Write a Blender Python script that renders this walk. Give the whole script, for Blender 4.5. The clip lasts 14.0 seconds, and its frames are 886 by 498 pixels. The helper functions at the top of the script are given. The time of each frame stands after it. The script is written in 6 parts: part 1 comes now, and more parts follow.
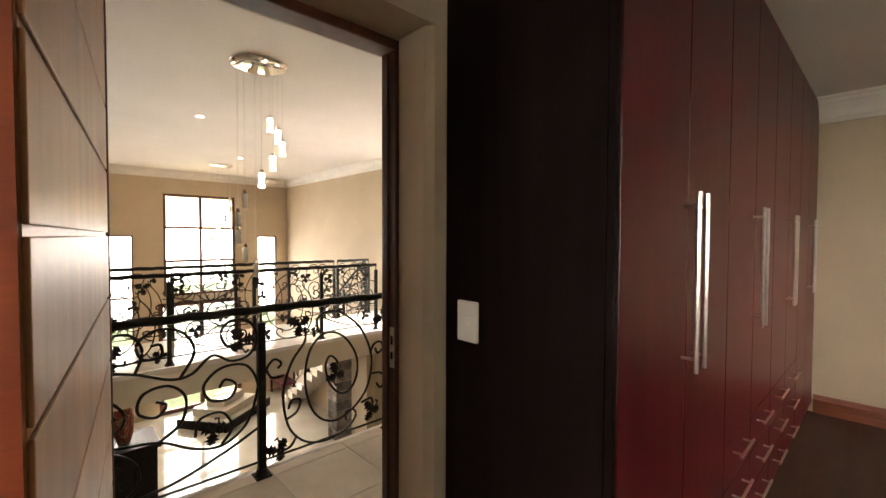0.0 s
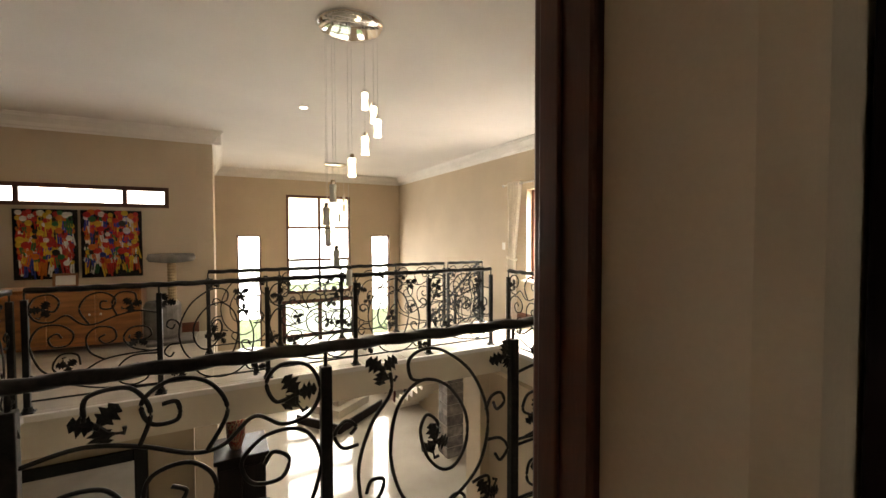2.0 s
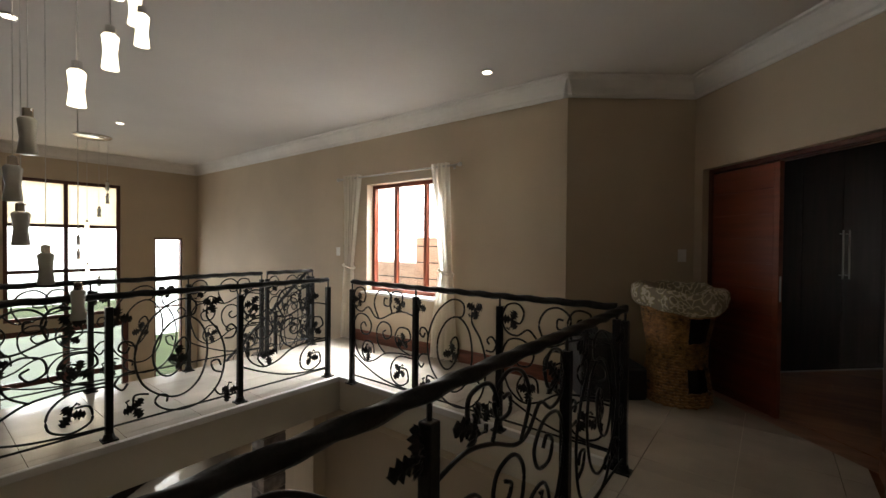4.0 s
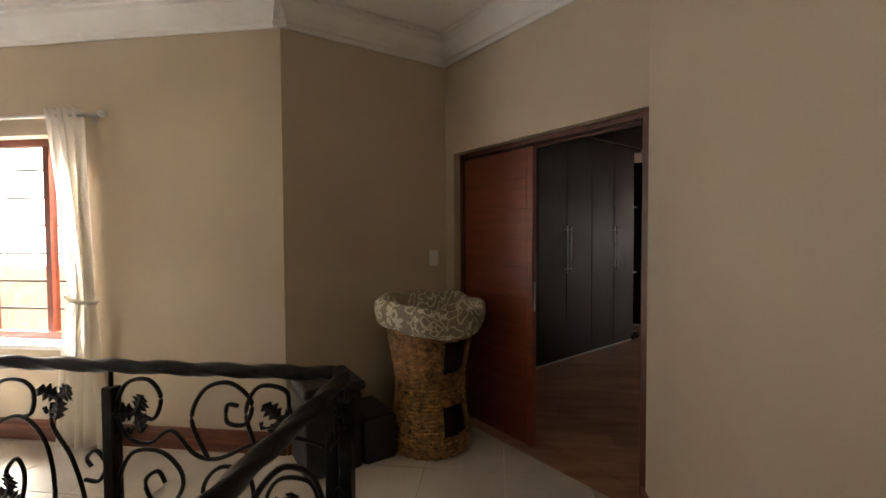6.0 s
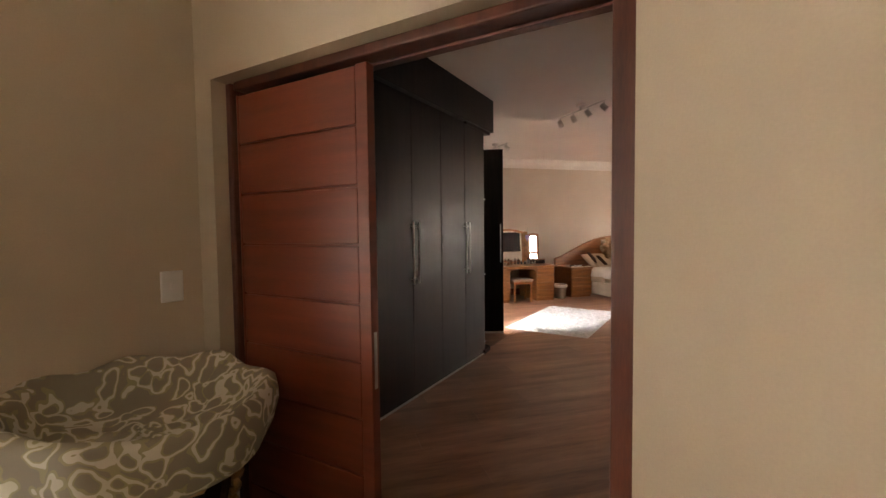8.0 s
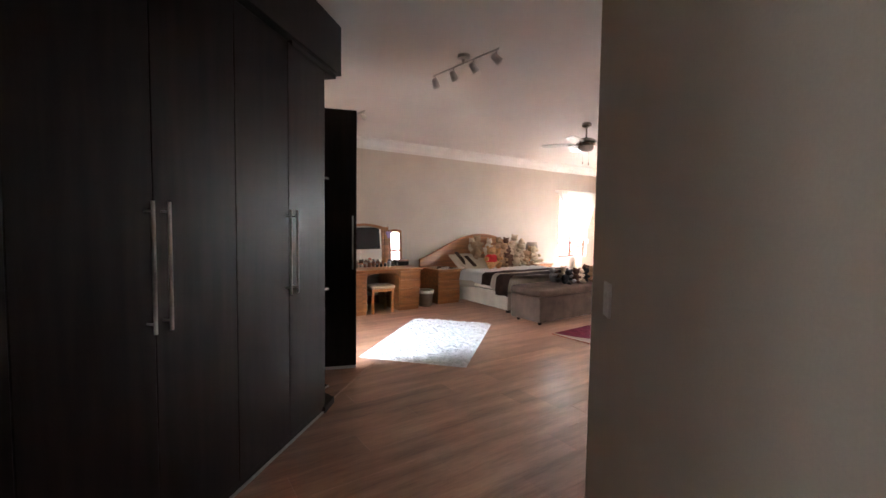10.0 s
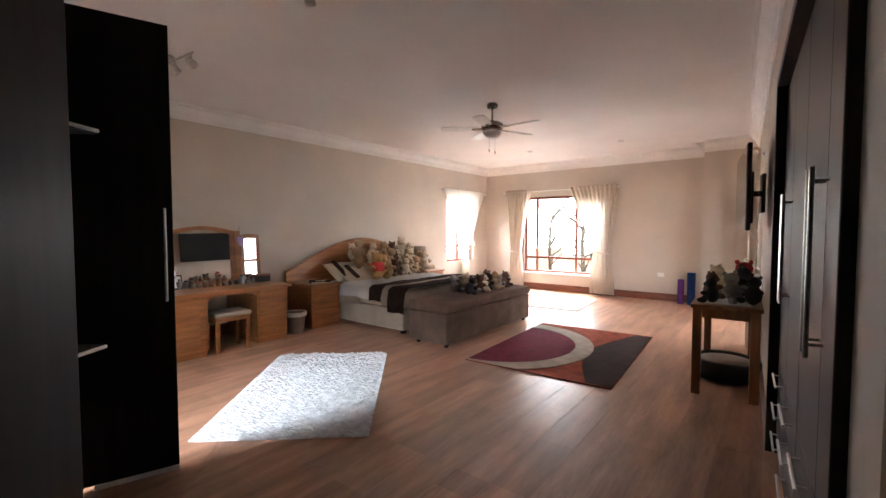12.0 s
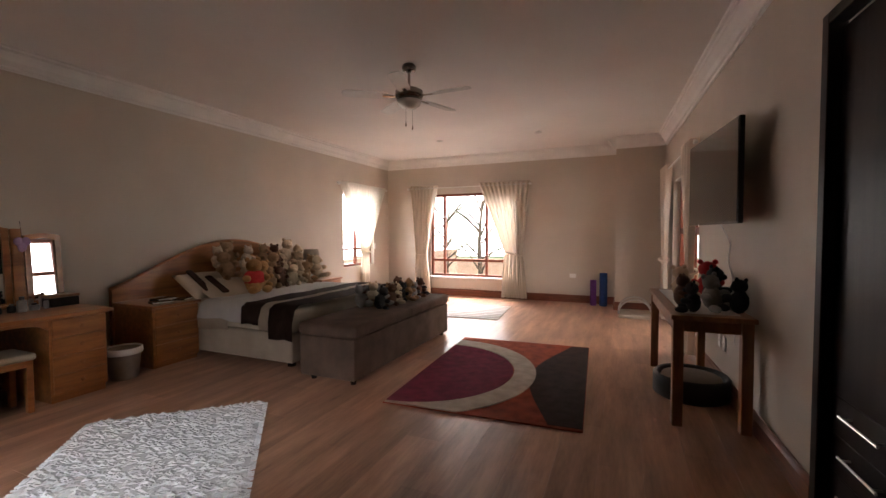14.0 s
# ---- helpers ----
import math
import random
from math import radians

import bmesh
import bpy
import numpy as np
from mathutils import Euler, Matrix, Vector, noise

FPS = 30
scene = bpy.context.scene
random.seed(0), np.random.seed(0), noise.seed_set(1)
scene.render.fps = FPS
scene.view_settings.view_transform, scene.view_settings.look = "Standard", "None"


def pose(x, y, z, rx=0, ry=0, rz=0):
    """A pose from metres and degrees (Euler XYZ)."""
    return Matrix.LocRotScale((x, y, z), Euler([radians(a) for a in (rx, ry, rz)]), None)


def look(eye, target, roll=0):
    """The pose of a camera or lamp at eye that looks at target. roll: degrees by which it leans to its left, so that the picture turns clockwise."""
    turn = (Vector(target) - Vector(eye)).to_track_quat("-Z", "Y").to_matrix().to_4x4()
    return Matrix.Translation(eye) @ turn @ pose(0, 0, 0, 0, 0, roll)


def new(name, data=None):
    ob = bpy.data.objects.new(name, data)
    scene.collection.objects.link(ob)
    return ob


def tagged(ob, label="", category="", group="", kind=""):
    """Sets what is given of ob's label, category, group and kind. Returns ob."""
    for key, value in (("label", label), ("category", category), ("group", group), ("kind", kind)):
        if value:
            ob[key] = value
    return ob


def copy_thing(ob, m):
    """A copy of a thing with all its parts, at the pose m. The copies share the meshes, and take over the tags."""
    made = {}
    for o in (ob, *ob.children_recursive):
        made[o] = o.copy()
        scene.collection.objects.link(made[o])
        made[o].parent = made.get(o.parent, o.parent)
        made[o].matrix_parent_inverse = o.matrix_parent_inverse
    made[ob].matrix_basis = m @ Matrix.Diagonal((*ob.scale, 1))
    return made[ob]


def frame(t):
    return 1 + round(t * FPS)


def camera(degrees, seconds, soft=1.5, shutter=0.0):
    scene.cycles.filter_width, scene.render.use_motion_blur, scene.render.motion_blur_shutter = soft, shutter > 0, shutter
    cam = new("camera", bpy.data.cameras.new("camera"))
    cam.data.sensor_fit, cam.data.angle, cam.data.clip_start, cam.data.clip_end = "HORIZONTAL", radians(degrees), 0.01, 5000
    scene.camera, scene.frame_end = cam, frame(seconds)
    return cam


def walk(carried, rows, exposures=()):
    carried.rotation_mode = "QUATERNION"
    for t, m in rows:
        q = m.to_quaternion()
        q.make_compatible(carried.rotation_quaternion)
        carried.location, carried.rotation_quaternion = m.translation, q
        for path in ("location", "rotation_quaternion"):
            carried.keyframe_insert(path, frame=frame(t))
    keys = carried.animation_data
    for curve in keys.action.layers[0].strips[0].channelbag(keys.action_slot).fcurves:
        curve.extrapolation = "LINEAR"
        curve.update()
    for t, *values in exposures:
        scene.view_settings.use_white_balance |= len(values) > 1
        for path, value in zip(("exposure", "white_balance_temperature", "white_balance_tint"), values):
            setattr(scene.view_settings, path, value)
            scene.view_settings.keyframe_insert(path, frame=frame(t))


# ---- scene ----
cam = camera(92.8, 14.0)
PATH = [
    (0, (2.517, -0.978, 1.44), (1.061, 0.391, 1.383), 0.2),
    (0.5, (2.348, -0.821, 1.446), (0.733, 0.358, 1.386), 0.1),
    (1, (2.135, -0.628, 1.436), (0.405, 0.375, 1.369), -0.1),
    (1.5, (1.911, -0.494, 1.435), (0.143, 0.437, 1.37), -0.1),
    (2, (1.652, -0.425, 1.452), (-0.113, 0.513, 1.386), -0.1),
    (2.1, (1.598, -0.425, 1.455), (-0.16, 0.526, 1.386), -0.6),
    (2.2, (1.546, -0.416, 1.456), (-0.211, 0.537, 1.389), -0.1),
    (4.3, (0.577, 0.2, 1.388), (-0.518, 1.873, 1.354), 0.2),
    (4.5, (0.54, 0.329, 1.411), (-0.465, 2.057, 1.372), 0.1),
    (5, (0.417, 0.639, 1.393), (-0.321, 2.497, 1.368), 0.0),
    (5.5, (0.416, 1.009, 1.422), (-0.075, 2.947, 1.383), -0.1),
    (6, (0.445, 1.411, 1.466), (0.199, 3.394, 1.405), -0.3),
    (6.5, (0.43, 1.767, 1.511), (0.418, 3.765, 1.422), -0.8),
    (7, (0.45, 2.132, 1.51), (0.635, 4.121, 1.412), -0.5),
    (7.5, (0.51, 2.523, 1.504), (0.86, 4.49, 1.41), -0.7),
    (8, (0.554, 2.867, 1.505), (1.084, 4.793, 1.412), -0.7),
    (8.2, (0.581, 2.996, 1.496), (1.186, 4.9, 1.406), -0.8),
    (10.3, (1.329, 4.572, 1.498), (2.54, 6.16, 1.395), 0.4),
    (10.5, (1.343, 4.694, 1.46), (2.613, 6.236, 1.369), -0.1),
    (11, (1.528, 5.033, 1.454), (2.928, 6.459, 1.365), -0.1),
    (11.5, (1.762, 5.345, 1.443), (3.262, 6.665, 1.354), 0.1),
    (12, (1.981, 5.629, 1.443), (3.558, 6.856, 1.354), 0.0),
    (12.5, (2.217, 5.9, 1.431), (3.863, 7.033, 1.346), -0.0),
    (13, (2.46, 6.115, 1.403), (4.179, 7.134, 1.322), -0.2),
    (13.5, (2.674, 6.314, 1.391), (4.462, 7.206, 1.312), -0.2),
    (14, (2.871, 6.491, 1.381), (4.709, 7.276, 1.306), -0.2),
]
walk(cam, [(t, look(eye, target, roll)) for t, eye, target, roll in PATH], [(0, 1.75, 7500, 14), (1.5, 1.5, 7300, 11), (2.2, 1.4, 7300, 11), (4.3, -0.15, 6400, 10), (5, -0.2, 6400, 10), (6, 1.0, 6700, 12), (7, 1.9, 7300, 14), (8.2, 1.95, 7200, 15), (10.3, 2.1, 5700, 8), (11, 2.12, 5700, 8), (12, 1.5, 5900, 9), (14, 0.45, 6500, 14)])

# ---- light ----
def build_world():
    w = bpy.data.worlds.new("sky")
    scene.world = w
    w.use_nodes = True
    nt = w.node_tree
    sky = nt.nodes.new("ShaderNodeTexSky")
    sky.sky_type, sky.sun_disc = "NISHITA", False
    sky.sun_elevation, sky.sun_rotation = radians(53), radians(14)
    nt.links.new(sky.outputs[0], nt.nodes["Background"].inputs[0])
    nt.nodes["Background"].inputs[1].default_value = 0.15
    sun = new("sun", bpy.data.lights.new("sun", "SUN"))
    sun.data.energy, sun.data.angle, sun.data.color = 5.0, radians(0.6), (1.0, 0.94, 0.85)
    sun.matrix_world = look((1.5, 6, 8.2), (0, 0, 0))


def window_light(eye, target, sx, sy, watts, color=(0.93, 0.96, 1.0)):
    d = bpy.data.lights.new("daylight", "AREA")
    d.shape, d.size, d.size_y, d.energy, d.color = "RECTANGLE", sx, sy, watts * 0.3, color
    ob = new("daylight", d)
    ob.matrix_world = look(eye, target)


build_world()
window_light((-9.6, 1.86, 1.3), (0, 1.86, 0.6), 1.55, 2.2, 95)
window_light((-9.6, 0.2, 0.4), (0, 0.2, 0.4), 0.5, 2.0, 40)
window_light((-9.6, 3.5, 0.4), (0, 3.5, 0.4), 0.5, 2.0, 40)
window_light((-9.6, 1.86, -1.4), (0, 1.86, -1.6), 1.9, 2.2, 25)
window_light((-5.88, -2.05, 2.0), (0, -2.05, 1.6), 1.9, 0.26, 30)
window_light((-3.15, 5.2, 3.3), (-3.1, 2.6, 0.2), 1.4, 1.0, 2600)
window_light((13.0, 9.6, 3.6), (9.6, 9.2, 0.0), 2.6, 1.5, 3600)
window_light((10.35, 12.1, 1.5), (9.3, 7, 0.6), 0.9, 1.4, 220)
window_light((9.1, 5.0, 1.5), (8.6, 9, 0.3), 1.2, 1.8, 25)
window_light((-0.3, 9.1, 3.0), (4.4, 8.9, 0.0), 1.0, 1.0, 900)
# added fill for the first room, through two invented windows out of view
window_light((5.26, 1.9, 1.5), (2, 1.9, 1.0), 1.5, 1.1, 2)
window_light((3.2, -3.06, 1.6), (1.9, 0, 1.2), 1.5, 1.1, 6)

# ---- materials ----
def base_mat(name):
    m = bpy.data.materials.new(name)
    m.use_nodes = True
    return m, m.node_tree, m.node_tree.nodes["Principled BSDF"]


def surf(name, c, rough=0.6, metal=0.0, scale=8.0, var=0.12, bump=0.1, fine=120.0, stretch=(1, 1, 1), sheen=0.0, dark=None, isl=0.0, coat=0.0):
    """Two-scale mottled surface: base colour varies by large and fine noise, with a matching relief."""
    m, nt, b = base_mat(name)
    L, N = nt.links.new, nt.nodes.new
    tc, mp = N("ShaderNodeTexCoord"), N("ShaderNodeMapping")
    mp.inputs["Scale"].default_value = stretch
    L(tc.outputs["Object"], mp.inputs[0])
    n1, n2 = N("ShaderNodeTexNoise"), N("ShaderNodeTexNoise")
    n1.inputs["Scale"].default_value, n1.inputs["Detail"].default_value = scale, 5
    n2.inputs["Scale"].default_value, n2.inputs["Detail"].default_value = fine, 3
    L(mp.outputs[0], n1.inputs[0]), L(mp.outputs[0], n2.inputs[0])
    add = N("ShaderNodeMath")
    add.operation = "MULTIPLY_ADD"
    add.inputs[1].default_value = 0.35
    L(n2.outputs[0], add.inputs[0]), L(n1.outputs[0], add.inputs[2])
    rp = N("ShaderNodeValToRGB")
    d = dark or tuple(v * (1 - 2.2 * var) for v in c)
    rp.color_ramp.elements[0].position, rp.color_ramp.elements[1].position = 0.42, 0.9
    rp.color_ramp.elements[0].color, rp.color_ramp.elements[1].color = (*d, 1), (*[min(1, v * (1 + var)) for v in c], 1)
    L(add.outputs[0], rp.inputs[0])
    out = rp.outputs[0]
    if isl:
        oi, hs, mr = N("ShaderNodeObjectInfo"), N("ShaderNodeHueSaturation"), N("ShaderNodeMapRange")
        mr.inputs[3].default_value, mr.inputs[4].default_value = 1 - isl, 1 + isl
        L(oi.outputs["Random"], mr.inputs[0]), L(mr.outputs[0], hs.inputs["Value"]), L(out, hs.inputs["Color"])
        out = hs.outputs[0]
    L(out, b.inputs["Base Color"])
    b.inputs["Roughness"].default_value, b.inputs["Metallic"].default_value = rough, metal
    if sheen:
        b.inputs["Sheen Weight"].default_value = sheen
    if coat:
        b.inputs["Coat Weight"].default_value, b.inputs["Coat Roughness"].default_value = coat, 0.12
    if bump:
        bp = N("ShaderNodeBump")
        bp.inputs["Strength"].default_value, bp.inputs["Distance"].default_value = bump, 0.01
        L(add.outputs[0], bp.inputs["Height"]), L(bp.outputs[0], b.inputs["Normal"])
    return m


def pattern(name, c1, c2, c3, scale=14.0, rough=0.85):
    """Woven leaf and scroll pattern in three colours."""
    m, nt, b = base_mat(name)
    L, N = nt.links.new, nt.nodes.new
    tc, nz, mx = N("ShaderNodeTexCoord"), N("ShaderNodeTexNoise"), N("ShaderNodeMixRGB")
    nz.inputs["Scale"].default_value = 9
    mx.inputs[0].default_value = 0.14
    L(tc.outputs["Object"], nz.inputs[0]), L(tc.outputs["Object"], mx.inputs[1]), L(nz.outputs["Color"], mx.inputs[2])
    v = N("ShaderNodeTexVoronoi")
    v.inputs["Scale"].default_value = scale
    L(mx.outputs[0], v.inputs["Vector"])
    rp = N("ShaderNodeValToRGB")
    rp.color_ramp.interpolation = "CONSTANT"
    e = rp.color_ramp.elements
    e[0].color, e[0].position, e[1].color, e[1].position = (*c1, 1), 0, (*c3, 1), 0.36
    for p, c in ((0.42, c2), (0.55, c3), (0.62, c1)):
        k = e.new(p)
        k.color = (*c, 1)
    L(v.outputs["Distance"], rp.inputs[0]), L(rp.outputs[0], b.inputs["Base Color"])
    b.inputs["Roughness"].default_value = rough
    return m


def glass(name, rough=0.0):
    m, nt, b = base_mat(name)
    b.inputs["Transmission Weight"].default_value, b.inputs["Roughness"].default_value, b.inputs["IOR"].default_value = 1.0, rough, 1.45
    return m


def glow(name, c, strength):
    m, nt, b = base_mat(name)
    b.inputs["Base Color"].default_value = (*c, 1)
    b.inputs["Emission Color"].default_value, b.inputs["Emission Strength"].default_value = (*c, 1), strength
    return m


M_WALL = surf("beige_paint", (0.53, 0.43, 0.31), 0.75, scale=1.2, var=0.05, bump=0.06, fine=160)
M_WALLB = surf("warm_beige_paint", (0.55, 0.47, 0.385), 0.75, scale=1.2, var=0.05, bump=0.06, fine=160)
M_CEIL = surf("white_ceiling_paint", (0.72, 0.68, 0.64), 0.85, scale=1.0, var=0.03, bump=0.03)
M_CORN = surf("white_plaster", (0.76, 0.73, 0.69), 0.7, scale=3, var=0.04, bump=0.03)
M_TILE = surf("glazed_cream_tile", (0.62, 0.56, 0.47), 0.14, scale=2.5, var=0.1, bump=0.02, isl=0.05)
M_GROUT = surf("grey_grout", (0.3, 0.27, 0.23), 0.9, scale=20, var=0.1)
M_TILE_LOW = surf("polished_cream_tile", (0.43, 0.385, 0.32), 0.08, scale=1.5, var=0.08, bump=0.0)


def cloth(name, c, through_light=0.55):
    """Thin curtain cloth that lets daylight through."""
    m = surf(name, c, 0.8, scale=4, var=0.08, bump=0.1, stretch=(6, 6, 0.6))
    nt = m.node_tree
    b, o = nt.nodes["Principled BSDF"], nt.nodes["Material Output"]
    tr, mx = nt.nodes.new("ShaderNodeBsdfTranslucent"), nt.nodes.new("ShaderNodeMixShader")
    tr.inputs[0].default_value = (*c, 1)
    mx.inputs[0].default_value = through_light
    nt.links.new(b.outputs[0], mx.inputs[1]), nt.links.new(tr.outputs[0], mx.inputs[2]), nt.links.new(mx.outputs[0], o.inputs[0])
    return m


M_PLANK = surf("walnut_laminate", (0.41, 0.22, 0.135), 0.3, scale=1.3, var=0.25, bump=0.03, fine=8, stretch=(1, 7, 7), isl=0.16, dark=(0.22, 0.105, 0.062))
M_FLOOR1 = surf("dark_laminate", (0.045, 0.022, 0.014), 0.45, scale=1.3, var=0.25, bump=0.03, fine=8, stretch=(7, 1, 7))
M_SKIRT = surf("red_brown_skirting_wood", (0.19, 0.055, 0.025), 0.35, scale=3, var=0.25, bump=0.05, fine=40, stretch=(1, 1, 12))
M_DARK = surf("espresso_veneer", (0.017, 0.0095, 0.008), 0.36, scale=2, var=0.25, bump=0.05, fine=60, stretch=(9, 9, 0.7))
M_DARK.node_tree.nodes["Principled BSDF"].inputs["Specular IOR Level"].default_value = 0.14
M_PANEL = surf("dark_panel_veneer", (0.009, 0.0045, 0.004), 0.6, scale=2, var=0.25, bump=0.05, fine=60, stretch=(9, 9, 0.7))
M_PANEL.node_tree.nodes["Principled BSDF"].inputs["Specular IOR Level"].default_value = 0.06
M_RED = surf("mahogany_veneer", (0.06, 0.004, 0.006), 0.3, scale=2, var=0.25, bump=0.04, fine=60, stretch=(9, 9, 0.7))
for sheen_mat, level in ((M_RED, 0.25), (M_FLOOR1, 0.2)):
    sheen_mat.node_tree.nodes["Principled BSDF"].inputs["Specular IOR Level"].default_value = level
M_DOOR = surf("cherry_door_wood", (0.2, 0.042, 0.016), 0.38, scale=2, var=0.13, bump=0.06, fine=34, stretch=(0.8, 0.8, 10))
M_DOORV = surf("honey_door_wood", (0.36, 0.16, 0.065), 0.42, scale=2, var=0.2, bump=0.06, fine=30, stretch=(8, 8, 0.7))
M_FRAME = surf("dark_cherry_frame", (0.1, 0.027, 0.014), 0.35, scale=3, var=0.25, bump=0.05, fine=40, stretch=(8, 8, 0.8))
M_PINE = surf("honey_pine", (0.35, 0.135, 0.04), 0.34, scale=2.2, var=0.22, bump=0.04, fine=34, stretch=(1, 9, 9))
M_OAK = surf("oiled_oak", (0.3, 0.13, 0.05), 0.4, scale=2.5, var=0.22, bump=0.05, fine=34, stretch=(8, 8, 1))
M_IRON = surf("black_wrought_iron", (0.018, 0.017, 0.016), 0.34, 0.55, scale=30, var=0.25, bump=0.15)
M_STEEL = surf("brushed_steel", (0.62, 0.6, 0.57), 0.28, 1.0, scale=40, var=0.06, bump=0.03)
M_NICKEL = surf("dark_nickel", (0.3, 0.27, 0.24), 0.25, 1.0, scale=40, var=0.06, bump=0.03)
M_CHROME = surf("polished_chrome", (0.8, 0.79, 0.77), 0.06, 1.0, scale=3, var=0.03, bump=0.0)
M_BRASS = surf("worn_brass", (0.5, 0.36, 0.18), 0.35, 1.0, scale=30, var=0.15, bump=0.05)
M_PLAST = surf("white_plastic", (0.78, 0.76, 0.72), 0.3, scale=20, var=0.03, bump=0.0)
M_BLACK = surf("black_plastic", (0.012, 0.012, 0.013), 0.25, scale=20, var=0.15, bump=0.02)
M_LEATH = surf("black_leatherette", (0.016, 0.015, 0.015), 0.42, scale=30, var=0.2, bump=0.25, fine=200)
M_SCREEN = surf("dark_screen_glass", (0.015, 0.015, 0.017), 0.08, scale=2, var=0.05, bump=0.0)
M_WICK = surf("woven_wicker", (0.4, 0.2, 0.07), 0.5, scale=25, var=0.38, bump=0.3, isl=0.1)
M_DAMASK = pattern("grey_leaf_print_cotton", (0.25, 0.215, 0.155), (0.6, 0.55, 0.44), (0.33, 0.29, 0.16), 18)
M_SHEER = cloth("cream_satin_curtain", (0.84, 0.79, 0.7))
M_CURT = cloth("beige_curtain_cloth", (0.76, 0.65, 0.54), 0.12)
M_SUEDE = surf("taupe_suede", (0.125, 0.082, 0.06), 0.9, scale=5, var=0.18, bump=0.12)
M_BEIGEFAB = surf("beige_bed_fabric", (0.36, 0.29, 0.22), 0.85, scale=6, var=0.08, bump=0.1)
M_CREAM = surf("cream_cotton", (0.56, 0.45, 0.34), 0.85, scale=6, var=0.06, bump=0.1)
M_WHITE = surf("white_cotton", (0.76, 0.72, 0.68), 0.85, scale=6, var=0.05, bump=0.1)
M_CHOC = surf("chocolate_throw", (0.06, 0.032, 0.022), 0.9, scale=9, var=0.2, bump=0.2)
M_RAG = surf("white_rag_cotton", (0.74, 0.74, 0.75), 0.9, scale=14, var=0.14, bump=0.35, fine=90)
M_PLUM = surf("plum_rug_pile", (0.15, 0.015, 0.035), 0.95, scale=10, var=0.2, bump=0.4, fine=260)
M_RUST = surf("rust_rug_pile", (0.28, 0.055, 0.024), 0.95, scale=10, var=0.2, bump=0.4, fine=260)
M_UMBER = surf("dark_brown_rug_pile", (0.05, 0.027, 0.02), 0.95, scale=10, var=0.2, bump=0.4, fine=260)
M_OATM = surf("oatmeal_rug_pile", (0.42, 0.34, 0.27), 0.95, scale=10, var=0.12, bump=0.4, fine=260)
for pile in (M_PLUM, M_RUST, M_UMBER, M_OATM, M_SUEDE, M_CHOC):
    pile.node_tree.nodes["Principled BSDF"].inputs["Specular IOR Level"].default_value = 0.1
M_MIRROR = surf("mirror_silver", (0.88, 0.88, 0.88), 0.01, 1.0, scale=1, var=0.0, bump=0.0)
M_GLASS = glass("clear_glass")
M_FROST = glow("lit_frosted_glass", (1.0, 0.86, 0.62), 4.0)
M_UNLIT = surf("frosted_glass", (0.75, 0.74, 0.7), 0.25, scale=10, var=0.04, bump=0.0)
M_SPOT = glow("downlight_lamp", (1.0, 0.87, 0.66), 9.0)
M_HAZE = glow("bright_haze", (1.0, 0.98, 0.95), 5.0)
M_PRINT = cloth("etched_window_film", (0.88, 0.8, 0.64))
M_GRASS = surf("lawn", (0.07, 0.11, 0.035), 0.95, scale=0.6, var=0.3, bump=0.4)
M_LEAF = surf("olive_leaf", (0.07, 0.11, 0.05), 0.6, scale=2, var=0.4, bump=0.1)
M_BARK = surf("bark", (0.12, 0.085, 0.06), 0.9, scale=8, var=0.3, bump=0.5)
M_GARDEN = surf("plastered_garden_wall", (0.5, 0.33, 0.24), 0.9, scale=2, var=0.1, bump=0.1)
M_STONE = surf("slate_cladding", (0.16, 0.13, 0.11), 0.7, scale=6, var=0.4, bump=0.4, isl=0.3)
M_SHADE = surf("taupe_lamp_shade", (0.3, 0.24, 0.19), 0.85, scale=20, var=0.06, bump=0.1)


def plain(name, c, rough=0.8, bump=0.15):
    return surf(name, c, rough, scale=12, var=0.14, bump=bump)


# ---- building helpers ----
def ob_of(name, bm, mat, parent=None, label="", smooth=False, m=None):
    me = bpy.data.meshes.new(name)
    bmesh.ops.recalc_face_normals(bm, faces=bm.faces)
    if smooth:
        for f in bm.faces:
            f.smooth = True
    bm.to_mesh(me)
    bm.free()
    me.materials.append(mat)
    ob = new(name, me)
    if parent:
        ob.parent = parent
    if m:
        ob.matrix_basis = m
    if label:
        ob["label"] = label
    return ob


def part(name, bm, mat, parent, label="", smooth=False):
    return ob_of(name, bm, mat, parent, label, smooth)


def thing(name, label, category, m=None, group="", kind=""):
    ob = new(name)
    ob.empty_display_size = 0.1
    if m:
        ob.matrix_basis = m
    return tagged(ob, label, category, group, kind)


def B(*boxes, bevel=0.0, bm=None):
    """Boxes given as (x0, x1, y0, y1, z0, z1)."""
    bm = bm or bmesh.new()
    for x0, x1, y0, y1, z0, z1 in boxes:
        m = Matrix.Translation(((x0 + x1) / 2, (y0 + y1) / 2, (z0 + z1) / 2)) @ Matrix.Diagonal((abs(x1 - x0), abs(y1 - y0), abs(z1 - z0), 1))
        bmesh.ops.create_cube(bm, size=1, matrix=m)
    if bevel:
        bmesh.ops.bevel(bm, geom=bm.edges[:], offset=bevel, segments=2, profile=0.5, affect="EDGES")
    return bm


